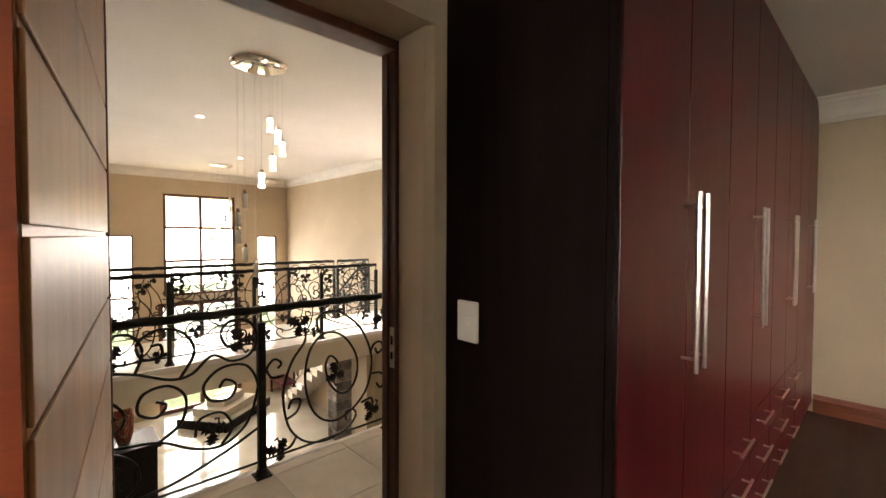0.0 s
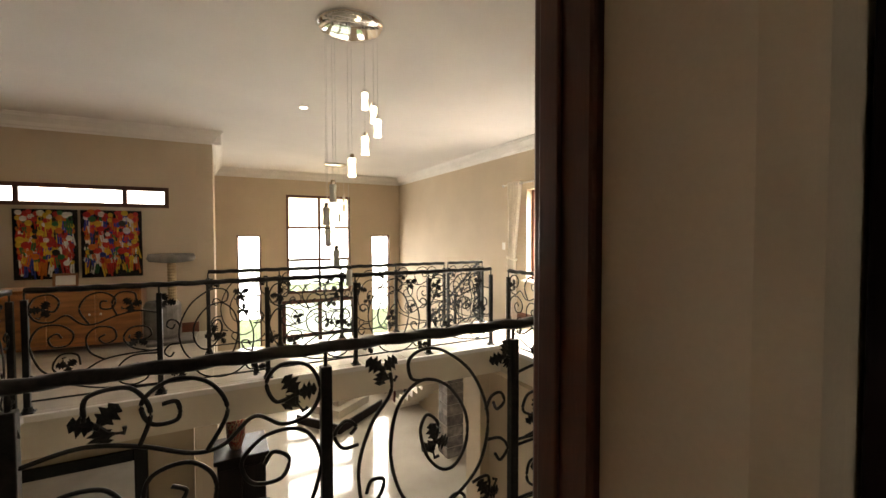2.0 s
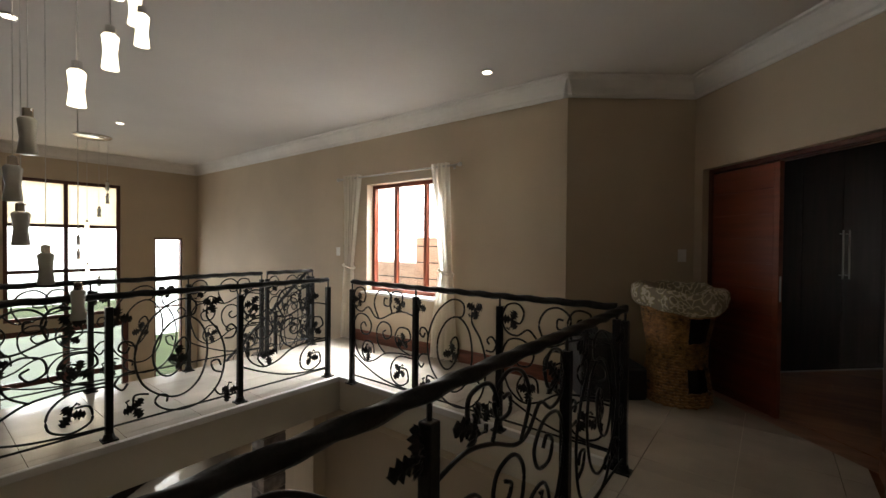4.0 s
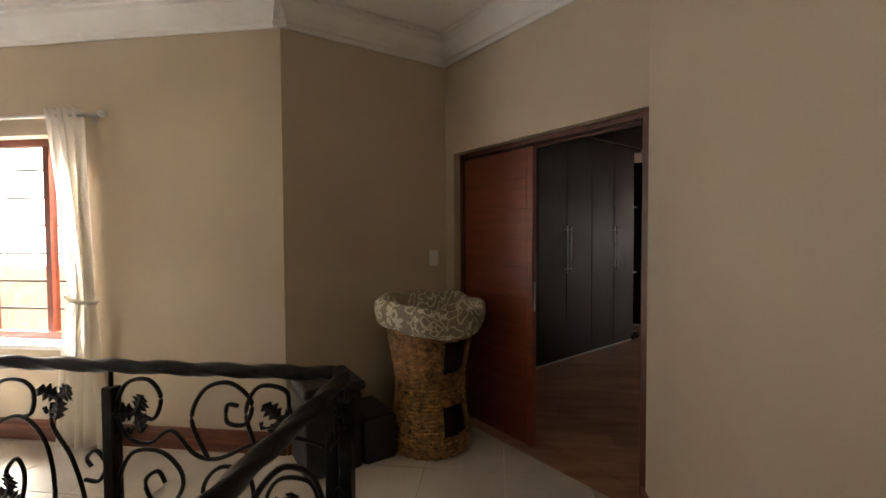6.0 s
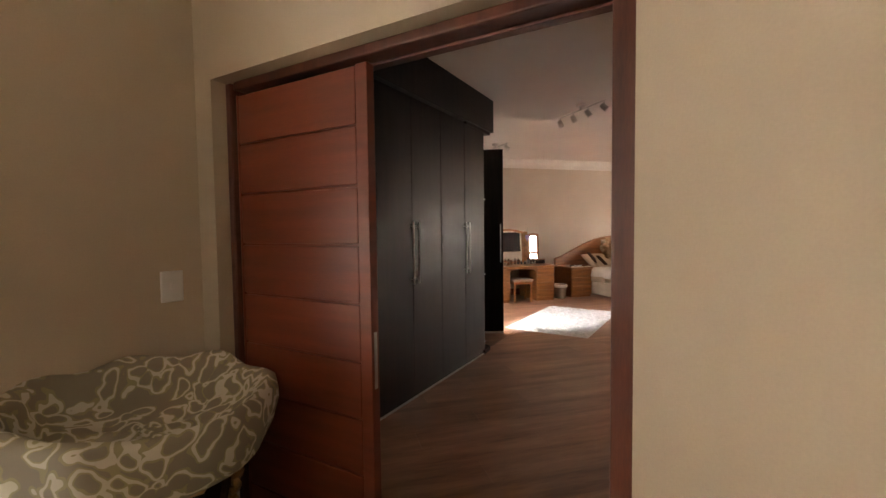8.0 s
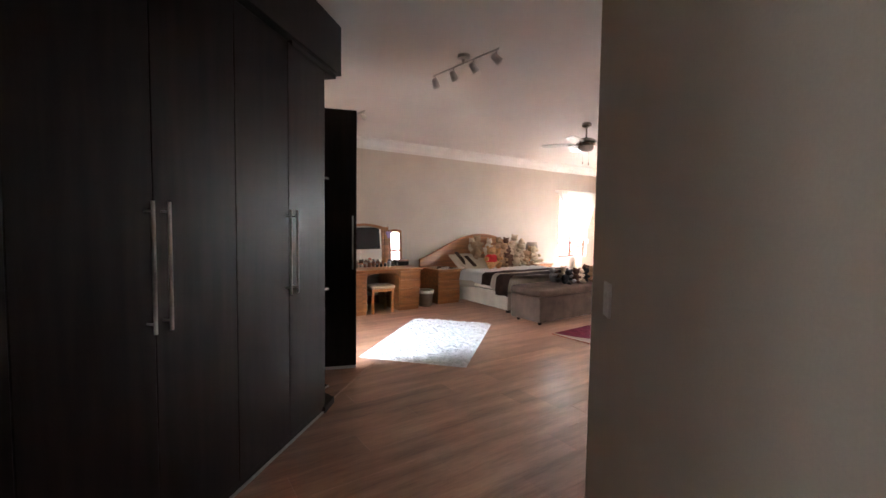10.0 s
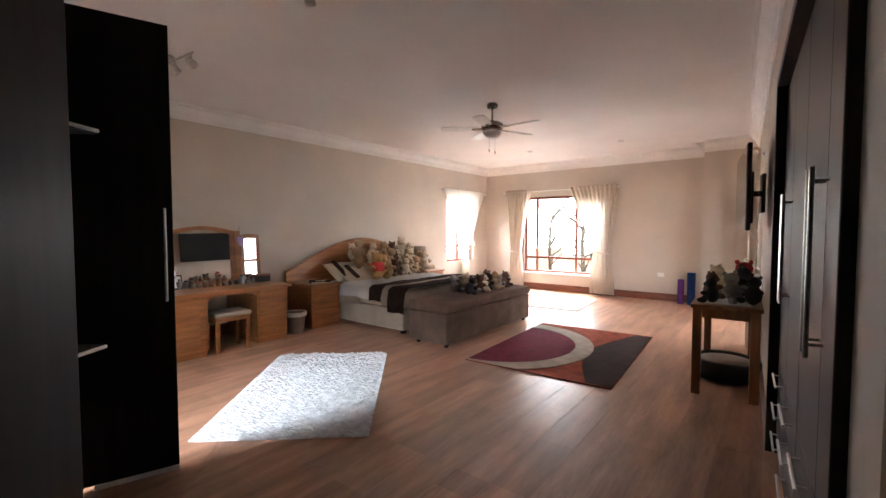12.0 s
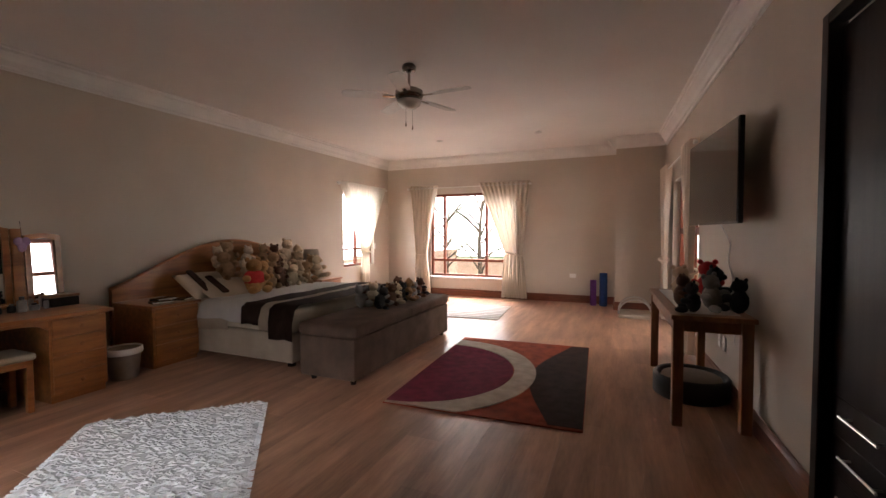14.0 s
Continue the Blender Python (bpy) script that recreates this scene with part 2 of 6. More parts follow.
def tube(bm, pts, r, seg=6, closed=False, caps=True, rfun=None):
    pts = [Vector(p) for p in pts]
    rings = []
    n = len(pts)
    up = Vector((0, 0, 1))
    for i, p in enumerate(pts):
        a = pts[(i - 1) % n] if closed or i > 0 else p
        c = pts[(i + 1) % n] if closed or i < n - 1 else p
        d = (c - a).normalized()
        s = d.cross(up)
        if s.length < 0.05:
            s = d.cross(Vector((0, 1, 0)))
        s.normalize()
        q = s.cross(d)
        ring = []
        for k in range(seg):
            t = 2 * math.pi * k / seg
            rr = rfun(i, t) if rfun else (r[i] if isinstance(r, (list, tuple)) else r)
            ring.append(bm.verts.new(p + s * math.cos(t) * rr + q * math.sin(t) * rr))
        rings.append(ring)
    for i in range(n if closed else n - 1):
        a, c = rings[i], rings[(i + 1) % n]
        for k in range(seg):
            bm.faces.new((a[k], a[(k + 1) % seg], c[(k + 1) % seg], c[k]))
    if caps and not closed:
        bm.faces.new(rings[0][::-1])
        bm.faces.new(rings[-1])
    return bm


def lathe(profile, seg=20, bm=None, at=(0, 0, 0)):
    bm = bm or bmesh.new()
    rings = []
    for r, z in profile:
        rings.append([bm.verts.new((at[0] + max(r, 0.0005) * math.cos(2 * math.pi * k / seg), at[1] + max(r, 0.0005) * math.sin(2 * math.pi * k / seg), at[2] + z)) for k in range(seg)])
    for a, c in zip(rings, rings[1:]):
        for k in range(seg):
            bm.faces.new((a[k], a[(k + 1) % seg], c[(k + 1) % seg], c[k]))
    bm.faces.new(rings[0][::-1])
    bm.faces.new(rings[-1])
    return bm


def ball(bm, c, r, sub=2):
    r = r if isinstance(r, (tuple, list)) else (r, r, r)
    bmesh.ops.create_icosphere(bm, subdivisions=sub, radius=1, matrix=Matrix.Translation(c) @ Matrix.Diagonal((*r, 1)))
    return bm


def prism(bm, poly, z0, z1):
    lo, hi = [bm.verts.new((x, y, z0)) for x, y in poly], [bm.verts.new((x, y, z1)) for x, y in poly]
    bm.faces.new(lo[::-1])
    bm.faces.new(hi)
    n = len(poly)
    for i in range(n):
        bm.faces.new((lo[i], lo[(i + 1) % n], hi[(i + 1) % n], hi[i]))
    return bm


def frame_of(p0, p1):
    """Pose with its x axis from p0 towards p1; +y is to the left of that way."""
    a = math.degrees(math.atan2(p1[1] - p0[1], p1[0] - p0[0]))
    return pose(p0[0], p0[1], 0, 0, 0, a), math.hypot(p1[0] - p0[0], p1[1] - p0[1])


def wall(name, p0, p1, z0, z1, thick, holes=(), mat=None, label="beige painted plaster wall"):
    """Wall whose seen face runs from p0 to p1; it lies to the right of that way. Holes: (s0, s1, bottom, top)."""
    m, n = frame_of(p0, p1)
    cuts = sorted({0, n, *[h[0] for h in holes], *[h[1] for h in holes]})
    bm = bmesh.new()
    for a, c in zip(cuts, cuts[1:]):
        zz = [z0]
        for h in sorted((h for h in holes if h[0] < (a + c) / 2 < h[1]), key=lambda h: h[2]):
            zz += [h[2], h[3]]
        zz.append(z1)
        for lo, hi in zip(zz[::2], zz[1::2]):
            if hi - lo > 0.001:
                B((a, c, -thick, 0, lo, hi), bm=bm)
    return tagged(ob_of(name, bm, mat or M_WALL, m=m), label, "wall", kind="structure")


def moulding(name, p0, p1, profile, mat, label, z=0.0):
    """A profile of (out from the wall, height) run along p0 to p1; out is to the left of that way."""
    m, n = frame_of(p0, p1)
    bm = bmesh.new()
    a, c = [bm.verts.new((0, y, z + h)) for y, h in profile], [bm.verts.new((n, y, z + h)) for y, h in profile]
    k = len(profile)
    for i in range(k):
        bm.faces.new((a[i], a[(i + 1) % k], c[(i + 1) % k], c[i]))
    bm.faces.new(a[::-1])
    bm.faces.new(c)
    return tagged(ob_of(name, bm, mat, m=m), label, "trim", kind="structure")


CORNICE = [(0.002, -0.19), (0.02, -0.19), (0.025, -0.165), (0.045, -0.155), (0.06, -0.11), (0.1, -0.06), (0.115, -0.05), (0.12, -0.025), (0.145, -0.02), (0.15, -0.002), (0.002, -0.002)]
SKIRT = [(0.002, 0.001), (0.022, 0.001), (0.022, 0.11), (0.014, 0.13), (0.01, 0.15), (0.002, 0.15)]


def cornice(p0, p1, z):
    moulding("cornice", p0, p1, CORNICE, M_CORN, "white moulded plaster ceiling cornice", z)


def skirting(p0, p1):
    moulding("baseboard", p0, p1, SKIRT, M_SKIRT, "red-brown varnished wooden skirting board")


def clip_poly(poly, a, b, c):
    """Part of a polygon where a*x + b*y >= c."""
    out = []
    for i, p in enumerate(poly):
        q = poly[(i + 1) % len(poly)]
        dp, dq = a * p[0] + b * p[1] - c, a * q[0] + b * q[1] - c
        if dp >= 0:
            out.append(p)
        if dp * dq < 0:
            t = dp / (dp - dq)
            out.append((p[0] + t * (q[0] - p[0]), p[1] + t * (q[1] - p[1])))
    return out

# ---- structure ----
ZC, ZB, Z1, ZG = 3.02, 3.04, 2.56, -2.9
D = pose(0, 0, 0, 0, 0, 45)


def uw(u, w):
    return ((u - w) * math.sqrt(0.5), (u + w) * math.sqrt(0.5))


CORNER, JAMB = (0.04, 4.86), (1.225, 3.675)
wall("wall_window_gallery", (-0.949, 4.06), (-9.4, 4.06), ZG, ZC, 0.22, [(1.5, 2.9, 0.71, 2.2)])
wall("wall_entrance", (-9.4, 4.28), (-9.4, -0.49), ZG, ZC, 0.24, [(0.51, 1.04, -2.2, 1.45), (1.61, 3.22, -0.02, 2.46), (1.48, 3.35, ZG, -0.18), (3.81, 4.33, -2.2, 1.45)])
wall("wall_entrance_side", (-9.4, -0.49), (-5.7, -0.49), ZG, ZC, 0.22)
wall("wall_rosettes", (-5.7, -0.71), (-5.7, -4.0), ZG, ZC, 0.22, [(0.35, 2.33, 1.85, 2.15)])
wall("wall_gallery_end", (-5.7, -4.0), (1.53, -4.0), ZG, ZC, 0.22)
wall("wall_gallery", (1.21, -4.0), (1.21, 3.655), ZG, ZC, 0.32, [(3.08, 3.95, 0.0, 2.1)])
wall("wall_bedroom_door", JAMB, (-0.55, 5.45), 0, ZC + 0.3, 0.2, [(0.0, 1.567, 0.0, 2.12)])
wall("wall_recess", CORNER, (-0.949, 4.06), -0.4, ZC, 0.2)
wall("wall_room_end", (5.2, 3.64), (1.53, 3.64), 0, Z1, 0.2)
# the openings in these two walls are added to let light in
wall("wall_room_side", (5.2, -3.0), (5.2, 3.64), 0, Z1, 0.2, [(4.1, 5.7, 0.9, 2.1)])
wall("wall_room_back", (1.53, -3.0), (5.2, -3.0), 0, Z1, 0.2, [(0.9, 2.5, 1.0, 2.2)])

W = "warm beige painted bedroom wall"
wall("wall_headboard", (11.77, 11.6), (1.2, 11.6), 0, ZB, 0.22, [(0.87, 1.97, 0.7, 2.25)], M_WALLB, W)
wall("wall_bedroom_window", (11.55, 5.3), (11.55, 11.6), 0, ZB, 0.22, [(3.25, 5.2, 0.42, 2.25)], M_WALLB, W)
TV0, TV1 = (2.826, 5.497), (11.55, 5.846)


def tvp(x, out=0.0, z=0.0, rz=0.0):
    """Pose on the television wall: x as in the plan, out from its face."""
    return frame_of(TV0, TV1)[0] @ pose(x - TV0[0], out, z, 0, 0, rz)


def tv_xy(x, out=0.0):
    p = tvp(x, out).translation
    return (p.x, p.y)


wall("wall_television", TV0, TV1, 0, ZB, 0.16, [(0.244, 2.6, 0.0, 2.39), (5.48, 7.38, 0.0, 2.15)], M_WALLB, W)
wall("wall_switch", uw(3.67, 1.79), TV0, 0, ZB, 0.16, (), M_WALLB, W)
wall("wall_bedroom_back", (1.2, 11.6), (1.2, 7.2), 0, ZB, 0.2, [(2.1, 3.0, 0.3, 2.2)], M_WALLB, W)
wall("wall_behind_wardrobe", (1.3, 7.44), uw(3.5, 4.34), 0, ZB, 0.16, (), M_WALLB, W)
tagged(ob_of("wall_pier", B((10.95, 11.545, 5.85, 6.62, 0, ZB)), M_WALLB), "warm beige square wall pier in the corner", "wall", kind="structure")
tagged(ob_of("ceiling_gallery", prism(bmesh.new(), [(-9.6, -4.2), (1.25, -4.2), (1.25, 3.79), (0.1, 4.94), (-1.0, 4.2), (-9.6, 4.2)], ZC, ZC + 0.15), M_CEIL), "white painted gallery ceiling", "ceiling", kind="structure")
tagged(ob_of("ceiling_bedroom", prism(bmesh.new(), [(1.25, 3.7), (11.8, 3.7), (11.8, 11.8), (0.9, 11.8), (-0.9, 5.9)], ZB, ZB + 0.15), M_CEIL), "white painted bedroom ceiling", "ceiling", kind="structure")
tagged(ob_of("ceiling_room", B((1.54, 5.4, -3.2, 3.84, Z1, Z1 + 0.12)), M_CEIL), "white painted ceiling", "ceiling", kind="structure")
for a, c in (((-0.896, 4.06), (-9.4, 4.06)), ((-9.4, 4.06), (-9.4, -0.49)), ((-9.4, -0.49), (-5.58, -0.49)), ((-5.7, -0.37), (-5.7, -4.0)), ((-5.7, -4.0), (1.15, -4.0)), ((1.21, -4.0), (1.21, 3.69)), (JAMB, CORNER), (CORNER, (-0.99, 4.027))):
    cornice(a, c, ZC)
for a, c in (((11.55, 11.6), (1.2, 11.6)), ((11.55, 6.62), (11.55, 11.6)), ((10.95, 6.62), (11.55, 6.62)), ((10.95, 5.83), (10.95, 6.62)), (TV0, tv_xy(10.95))):
    cornice(a, c, ZB)
cornice((5.2, 3.64), (2.07, 3.64), Z1)
cornice((5.2, -3.0), (5.2, 3.64), Z1)
for a, c in (((-0.949, 4.06), (-4.3, 4.06)), ((1.21, -4.0), (1.21, -0.95)), ((1.21, -0.06), (1.21, 3.69)), (CORNER, (-0.949, 4.06)), ((11.55, 11.6), (1.2, 11.6)), ((11.55, 6.62), (11.55, 11.6)), ((10.95, 6.62), (11.55, 6.62)), (TV0, tv_xy(3.03)), (tv_xy(5.485), tv_xy(8.29)), (tv_xy(10.22), tv_xy(10.95)), ((10.95, 5.83), (10.95, 6.62)), (uw(3.72, 1.792), TV0), ((5.2, 3.64), (2.1, 3.64)), ((-5.7, -0.71), (-5.7, -4.0))):
    skirting(a, c)

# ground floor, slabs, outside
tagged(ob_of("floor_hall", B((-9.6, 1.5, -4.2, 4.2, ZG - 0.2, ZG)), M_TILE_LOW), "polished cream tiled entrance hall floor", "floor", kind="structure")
REGIONS = [[(-0.1, -4.0), (1.15, -4.0), (1.15, 2.85), (-0.1, 2.85)], [(-4.3, 2.85), (-0.949, 2.85), (-0.949, 4.06), (-4.3, 4.06)], [(-0.949, 2.85), (1.15, 2.85), (1.15, 3.75), (0.04, 4.86), (-0.949, 4.06)],
           [(-4.3, -0.5), (-2.9, -0.5), (-2.9, 2.85), (-4.3, 2.85)], [(-5.7, -4.0), (-2.9, -4.0), (-2.9, -0.5), (-5.7, -0.5)], [(-2.9, -4.0), (-0.1, -4.0), (-0.1, -1.87), (-2.9, -1.87)], [(1.15, -0.92), (1.53, -0.92), (1.53, -0.09), (1.15, -0.09)]]
bm = bmesh.new()
for r in REGIONS:
    prism(bm, r, -0.36, -0.012)
floor_gallery = tagged(ob_of("floor_gallery", bm, surf("cream_slab_paint", (0.7, 0.64, 0.53), 0.7, scale=2, var=0.04, bump=0.05)), "cream gallery floor slab with glazed tiles", "floor", kind="structure")
tagged(ob_of("slab_nosing", B((-2.9, -2.86, -1.83, 2.81, -0.05, 0.004), (-0.14, -0.1, -1.83, 2.81, -0.05, 0.004), (-2.9, -0.1, 2.81, 2.85, -0.05, 0.004), (-2.9, -0.1, -1.87, -1.83, -0.05, 0.004), bevel=0.006), M_CORN), "cream moulded nosing round the stairwell void", "trim", kind="structure")
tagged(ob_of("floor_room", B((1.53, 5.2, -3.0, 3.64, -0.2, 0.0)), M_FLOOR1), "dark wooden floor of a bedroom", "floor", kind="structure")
BED_POLY = [uw(3.5, 1.7), (2.62, 5.25), (2.62, 4.7), (11.6, 4.7), (11.6, 11.65), (1.15, 11.65), (1.15, 7.3), uw(3.5, 4.3)]
floor_bedroom = tagged(ob_of("floor_bedroom", prism(bmesh.new(), BED_POLY, -0.25, -0.006), M_PLANK), "walnut laminate plank floor with satin sheen", "floor", kind="structure")
tagged(ob_of("door_sill", prism(bmesh.new(), [JAMB, (1.29, 3.89), (0.3, 4.88), (0.15, 4.74)], -0.2, 0.0), M_PLANK), "wooden threshold strip", "trim", kind="structure")
bm = bmesh.new()
haze = [[bm.verts.new((90 * math.cos(k * math.pi / 16), 90 * math.sin(k * math.pi / 16), z)) for k in range(32)] for z in (ZG - 0.5, 55)]
for k in range(32):
    bm.faces.new((haze[0][k], haze[0][(k + 1) % 32], haze[1][(k + 1) % 32], haze[1][k]))
tagged(ob_of("backdrop", bm, M_HAZE), "pale bright hazy sky behind the garden", "sky", kind="structure")
tagged(ob_of("ground", B((-400, 400, -400, 400, ZG - 0.6, ZG - 0.3)), M_GRASS), "garden lawn reaching to the horizon", "ground", kind="structure")


# ---- windows and doors ----
def sash(w, h, cols, rows, mat, parent=None, bar=0.05, depth=0.07, grid=0.0, film=False):
    """Window parts in the plane y = 0, x from 0 to w, z from 0 to h. cols, rows: places of the mullions."""
    part("window_frame", B((0, bar, 0, depth, 0, h), (w - bar, w, 0, depth, 0, h), (bar, w - bar, 0, depth, 0, bar), (bar, w - bar, 0, depth, h - bar, h), bevel=0.004), mat, parent)
    for c in cols:
        part("mullion", B((c - bar / 2, c + bar / 2, 0.004, depth - 0.004, bar, h - bar), bevel=0.004), mat, parent)
    for r in rows:
        part("transom", B((bar, w - bar, 0.008, depth - 0.008, r - bar / 2, r + bar / 2), bevel=0.004), mat, parent)
    xs, zs = [0, *cols, w], [0, *rows, h]
    for a, c in zip(xs, xs[1:]):
        for lo, hi in zip(zs, zs[1:]):
            g = part("pane", B((a + bar / 2, c - bar / 2, depth / 2 - 0.003, depth / 2 + 0.003, lo + bar / 2, hi - bar / 2)), M_PRINT if film and hi == h else M_GLASS, parent)
            g.visible_shadow = False
    if grid:
        k = int(h / grid)
        for i in range(1, k):
            part("burglar_bar", tube(bmesh.new(), [(bar, -0.015, i * h / k), (w - bar, -0.015, i * h / k)], 0.008, 6), M_IRON, parent)


def window(name, m, w, h, cols, rows, mat, label, **kw):
    t = thing(name, label, "window", m, kind="structure")
    sash(w, h, cols, rows, mat, t, **kw)
    return t


window("window_1", pose(-9.5, 2.67, -0.02, 0, 0, -90), 1.61, 2.48, [0.805], [0.85, 1.66], M_FRAME, "tall dark-framed entrance window with etched top panes", bar=0.06, film=True)
window("window_2", pose(-9.5, 3.77, -2.2, 0, 0, -90), 0.53, 3.65, [], [2.2], M_FRAME, "narrow tall dark-framed side window", bar=0.035)
window("window_3", pose(-9.5, 0.47, -2.2, 0, 0, -90), 0.52, 3.65, [], [2.2], M_FRAME, "narrow tall dark-framed side window", bar=0.035)
window("window_4", pose(-5.8, -1.06, 1.85, 0, 0, -90), 1.98, 0.3, [0.53, 1.67], [], M_FRAME, "low wide clerestory window in a dark wooden frame", bar=0.06)
window("window_5", pose(-2.45, 4.24, 0.71, 0, 0, 180), 1.4, 1.49, [0.42, 0.95], [], M_DOOR, "cherry wood casement window with burglar bars", grid=0.2)
window("window_6", pose(11.6, 10.5, 0.42, 0, 0, -90), 1.95, 1.83, [0.32, 1.3], [0.36], M_DOOR, "large unseen cherry wood window added to light the first room with a low transom", bar=0.055)
window("window_7", pose(10.9, 11.75, 0.7, 0, 0, 180), 1.1, 1.55, [0.55], [0.36], M_DOOR, "cherry wood bedroom side window")
window("window_8", pose(1.1, 9.5, 0.3, 0, 0, -90), 0.9, 1.9, [], [0.6, 1.25], M_DOOR, "tall unseen cherry wood window added to light the first room")
# next two: unseen windows, added only to light wardrobe fronts and door reveal
window("added_window_9", pose(5.3, 1.1, 0.9, 0, 0, 90), 1.6, 1.2, [0.8], [], M_DOOR, "unseen cherry wood window added to light the first room")
window("added_window_10", pose(2.43, -3.1, 1.0), 1.6, 1.2, [0.8], [], M_DOOR, "unseen cherry wood window added to light the first room")
tagged(ob_of("window_sill", B((-3.9, -2.4, 3.98, 4.2, 0.68, 0.712), bevel=0.006), M_CORN), "white painted inner window sill", "window sill", kind="structure")
tagged(ob_of("window_sill", B((11.5, 11.6, 8.5, 10.55, 0.39, 0.422), bevel=0.006), M_CORN), "white painted inner window sill", "window sill", kind="structure")

entrance = thing("door_1", "glazed dark cherry double entrance door", "door", pose(-9.5, 2.8, ZG, 0, 0, -90), kind="structure")
sash(1.87, 2.72, [0.935], [0.9, 1.8], M_FRAME, entrance, bar=0.1)
patio = thing("door_2", "cherry wood glazed patio double door", "door", tvp(10.2, -0.09, 0, 180), kind="structure")
sash(1.9, 2.15, [0.95], [0.7, 1.4], M_DOOR, patio, bar=0.09)

# bedroom double door: frame, fixed leaf, open leaf
bd = thing("door_3", "cherry plank double door with one leaf open", "door", frame_of(JAMB, CORNER)[0], kind="structure")
part("door_frame", B((-0.028, 0.05, -0.17, -0.012, 0, 2.118), (1.53, 1.565, -0.17, -0.06, 0, 2.118), (0.05, 1.512, -0.17, -0.06, 2.082, 2.118), bevel=0.006), M_FRAME, bd)
part("door_stop", B((0.05, 0.062, -0.165, -0.125, 0, 2.08), (1.518, 1.53, -0.165, -0.125, 0, 2.08), (0.062, 1.518, -0.165, -0.125, 2.07, 2.08), bevel=0.003), M_FRAME, bd)


def plank_leaf(x0, x1, parent, y0=-0.085, y1=-0.045, z1=2.07, rows=10):
    lf = part("leaf", B((x0, x0 + 0.05, y0, y1, 0.01, z1), (x1 - 0.012, x1, y0, y1, 0.01, z1), (x0 + 0.05, x1 - 0.012, y0 + 0.006, y1 - 0.013, 0.01, z1), bevel=0.003), M_DOOR, parent)
    h = (z1 - 0.01) / rows
    for i in range(rows):
        part("board", B((x0 + 0.052, x1 - 0.014, y1 - 0.012, y1 - 0.001, 0.015 + i * h, 0.006 + (i + 1) * h), bevel=0.003), M_DOOR, lf)
    return lf


part("hinge_plate", B((0.049, 0.053, -0.1, -0.05, 1.84, 1.94), bevel=0.001), M_BRASS, bd, "worn brass hinge plate")
lf = plank_leaf(0.83, 1.525, bd, -0.12, -0.08)
part("latch_bolt", B((0.827, 0.831, -0.107, -0.093, 0.95, 1.15), bevel=0.001), M_STEEL, lf)
part("hinge", B((0.0495, 0.0525, -0.12, -0.075, 1.78, 1.9), bevel=0.001), surf("worn_brass", (0.6, 0.42, 0.2), 0.3, 1.0), bd, "worn brass hinge")
part("hinge", B((0.0495, 0.0525, -0.12, -0.075, 0.2, 0.32), bevel=0.001), M_STEEL, bd, "worn brass hinge")
ol = part("leaf", B((0.0, 0.04, -0.84, -0.18, 0.01, 2.045), bevel=0.004), M_FRAME, bd, "dark cherry leaf folded back")

# first room's door
tagged(ob_of("door_reveal", prism(bmesh.new(), [(1.373, -0.052), (1.373, -0.108), (1.5, -0.108), (1.531, -0.088), (1.531, -0.052)], 0.0, 2.098), M_WALL), "beige plastered door reveal", "wall", kind="structure")
d4 = thing("door_4", "open honey wood door with horizontal board grooves in a dark frame", "door", kind="structure")
part("door_frame", B((1.285, 1.37, -0.118, -0.053, 0, 2.098), (1.285, 1.37, -0.918, -0.885, 0, 2.098), (1.285, 1.37, -0.885, -0.118, 2.064, 2.098), bevel=0.005), M_FRAME, d4)
part("door_stop", B((1.302, 1.33, -0.124, -0.118, 0, 2.064), (1.302, 1.33, -0.885, -0.875, 0, 2.064), bevel=0.002), M_FRAME, d4)
part("strike_plate", B((1.336, 1.362, -0.1205, -0.1175, 0.99, 1.13), bevel=0.001), M_STEEL, d4)
part("strike_box", B((1.343, 1.355, -0.122, -0.1202, 1.02, 1.045), (1.343, 1.355, -0.122, -0.1202, 1.07, 1.1), bevel=0.001), M_BLACK, d4)
lm, ln = frame_of((1.36, -0.885), (2.13, -0.99))
lf = ob_of("leaf", B((0, ln, -0.042, 0, 0.01, 2.03), bevel=0.004), M_DOORV, d4)
lf.matrix_basis = lm
part("edge_strip", B((ln - 0.001, ln + 0.004, -0.041, -0.001, 0.012, 2.028)), M_DOOR, lf, "red-brown edge lipping")
for k in range(15):
    za, zb = max(0.012, 0.0883 + (k - 1) * 0.1355 + 0.004), min(2.028, 0.0883 + k * 0.1355 - 0.004)
    part("board", B((0.002, ln - 0.002, 0.0, 0.004, za, zb), bevel=0.0012), M_DOORV, lf)


# ---- built-in wardrobes ----
def bar_handle(parent, x, z0, z1, y=-0.0, horizontal=None):
    bmh = bmesh.new()
    if horizontal:
        tube(bmh, [(horizontal[0], y - 0.035, z0), (horizontal[1], y - 0.035, z0)], 0.006, 8)
        for s in (horizontal[0] + 0.03, horizontal[1] - 0.03):
            tube(bmh, [(s, y, z0), (s, y - 0.035, z0)], 0.005, 6)
    else:
        tube(bmh, [(x, y - 0.04, z0), (x, y - 0.04, z1)], 0.0075, 8)
        for s in (z0 + 0.04, z1 - 0.04):
            tube(bmh, [(x, y, s), (x, y - 0.04, s)], 0.005, 6)
    part("handle", bmh, M_STEEL, parent, "brushed steel bar handle")


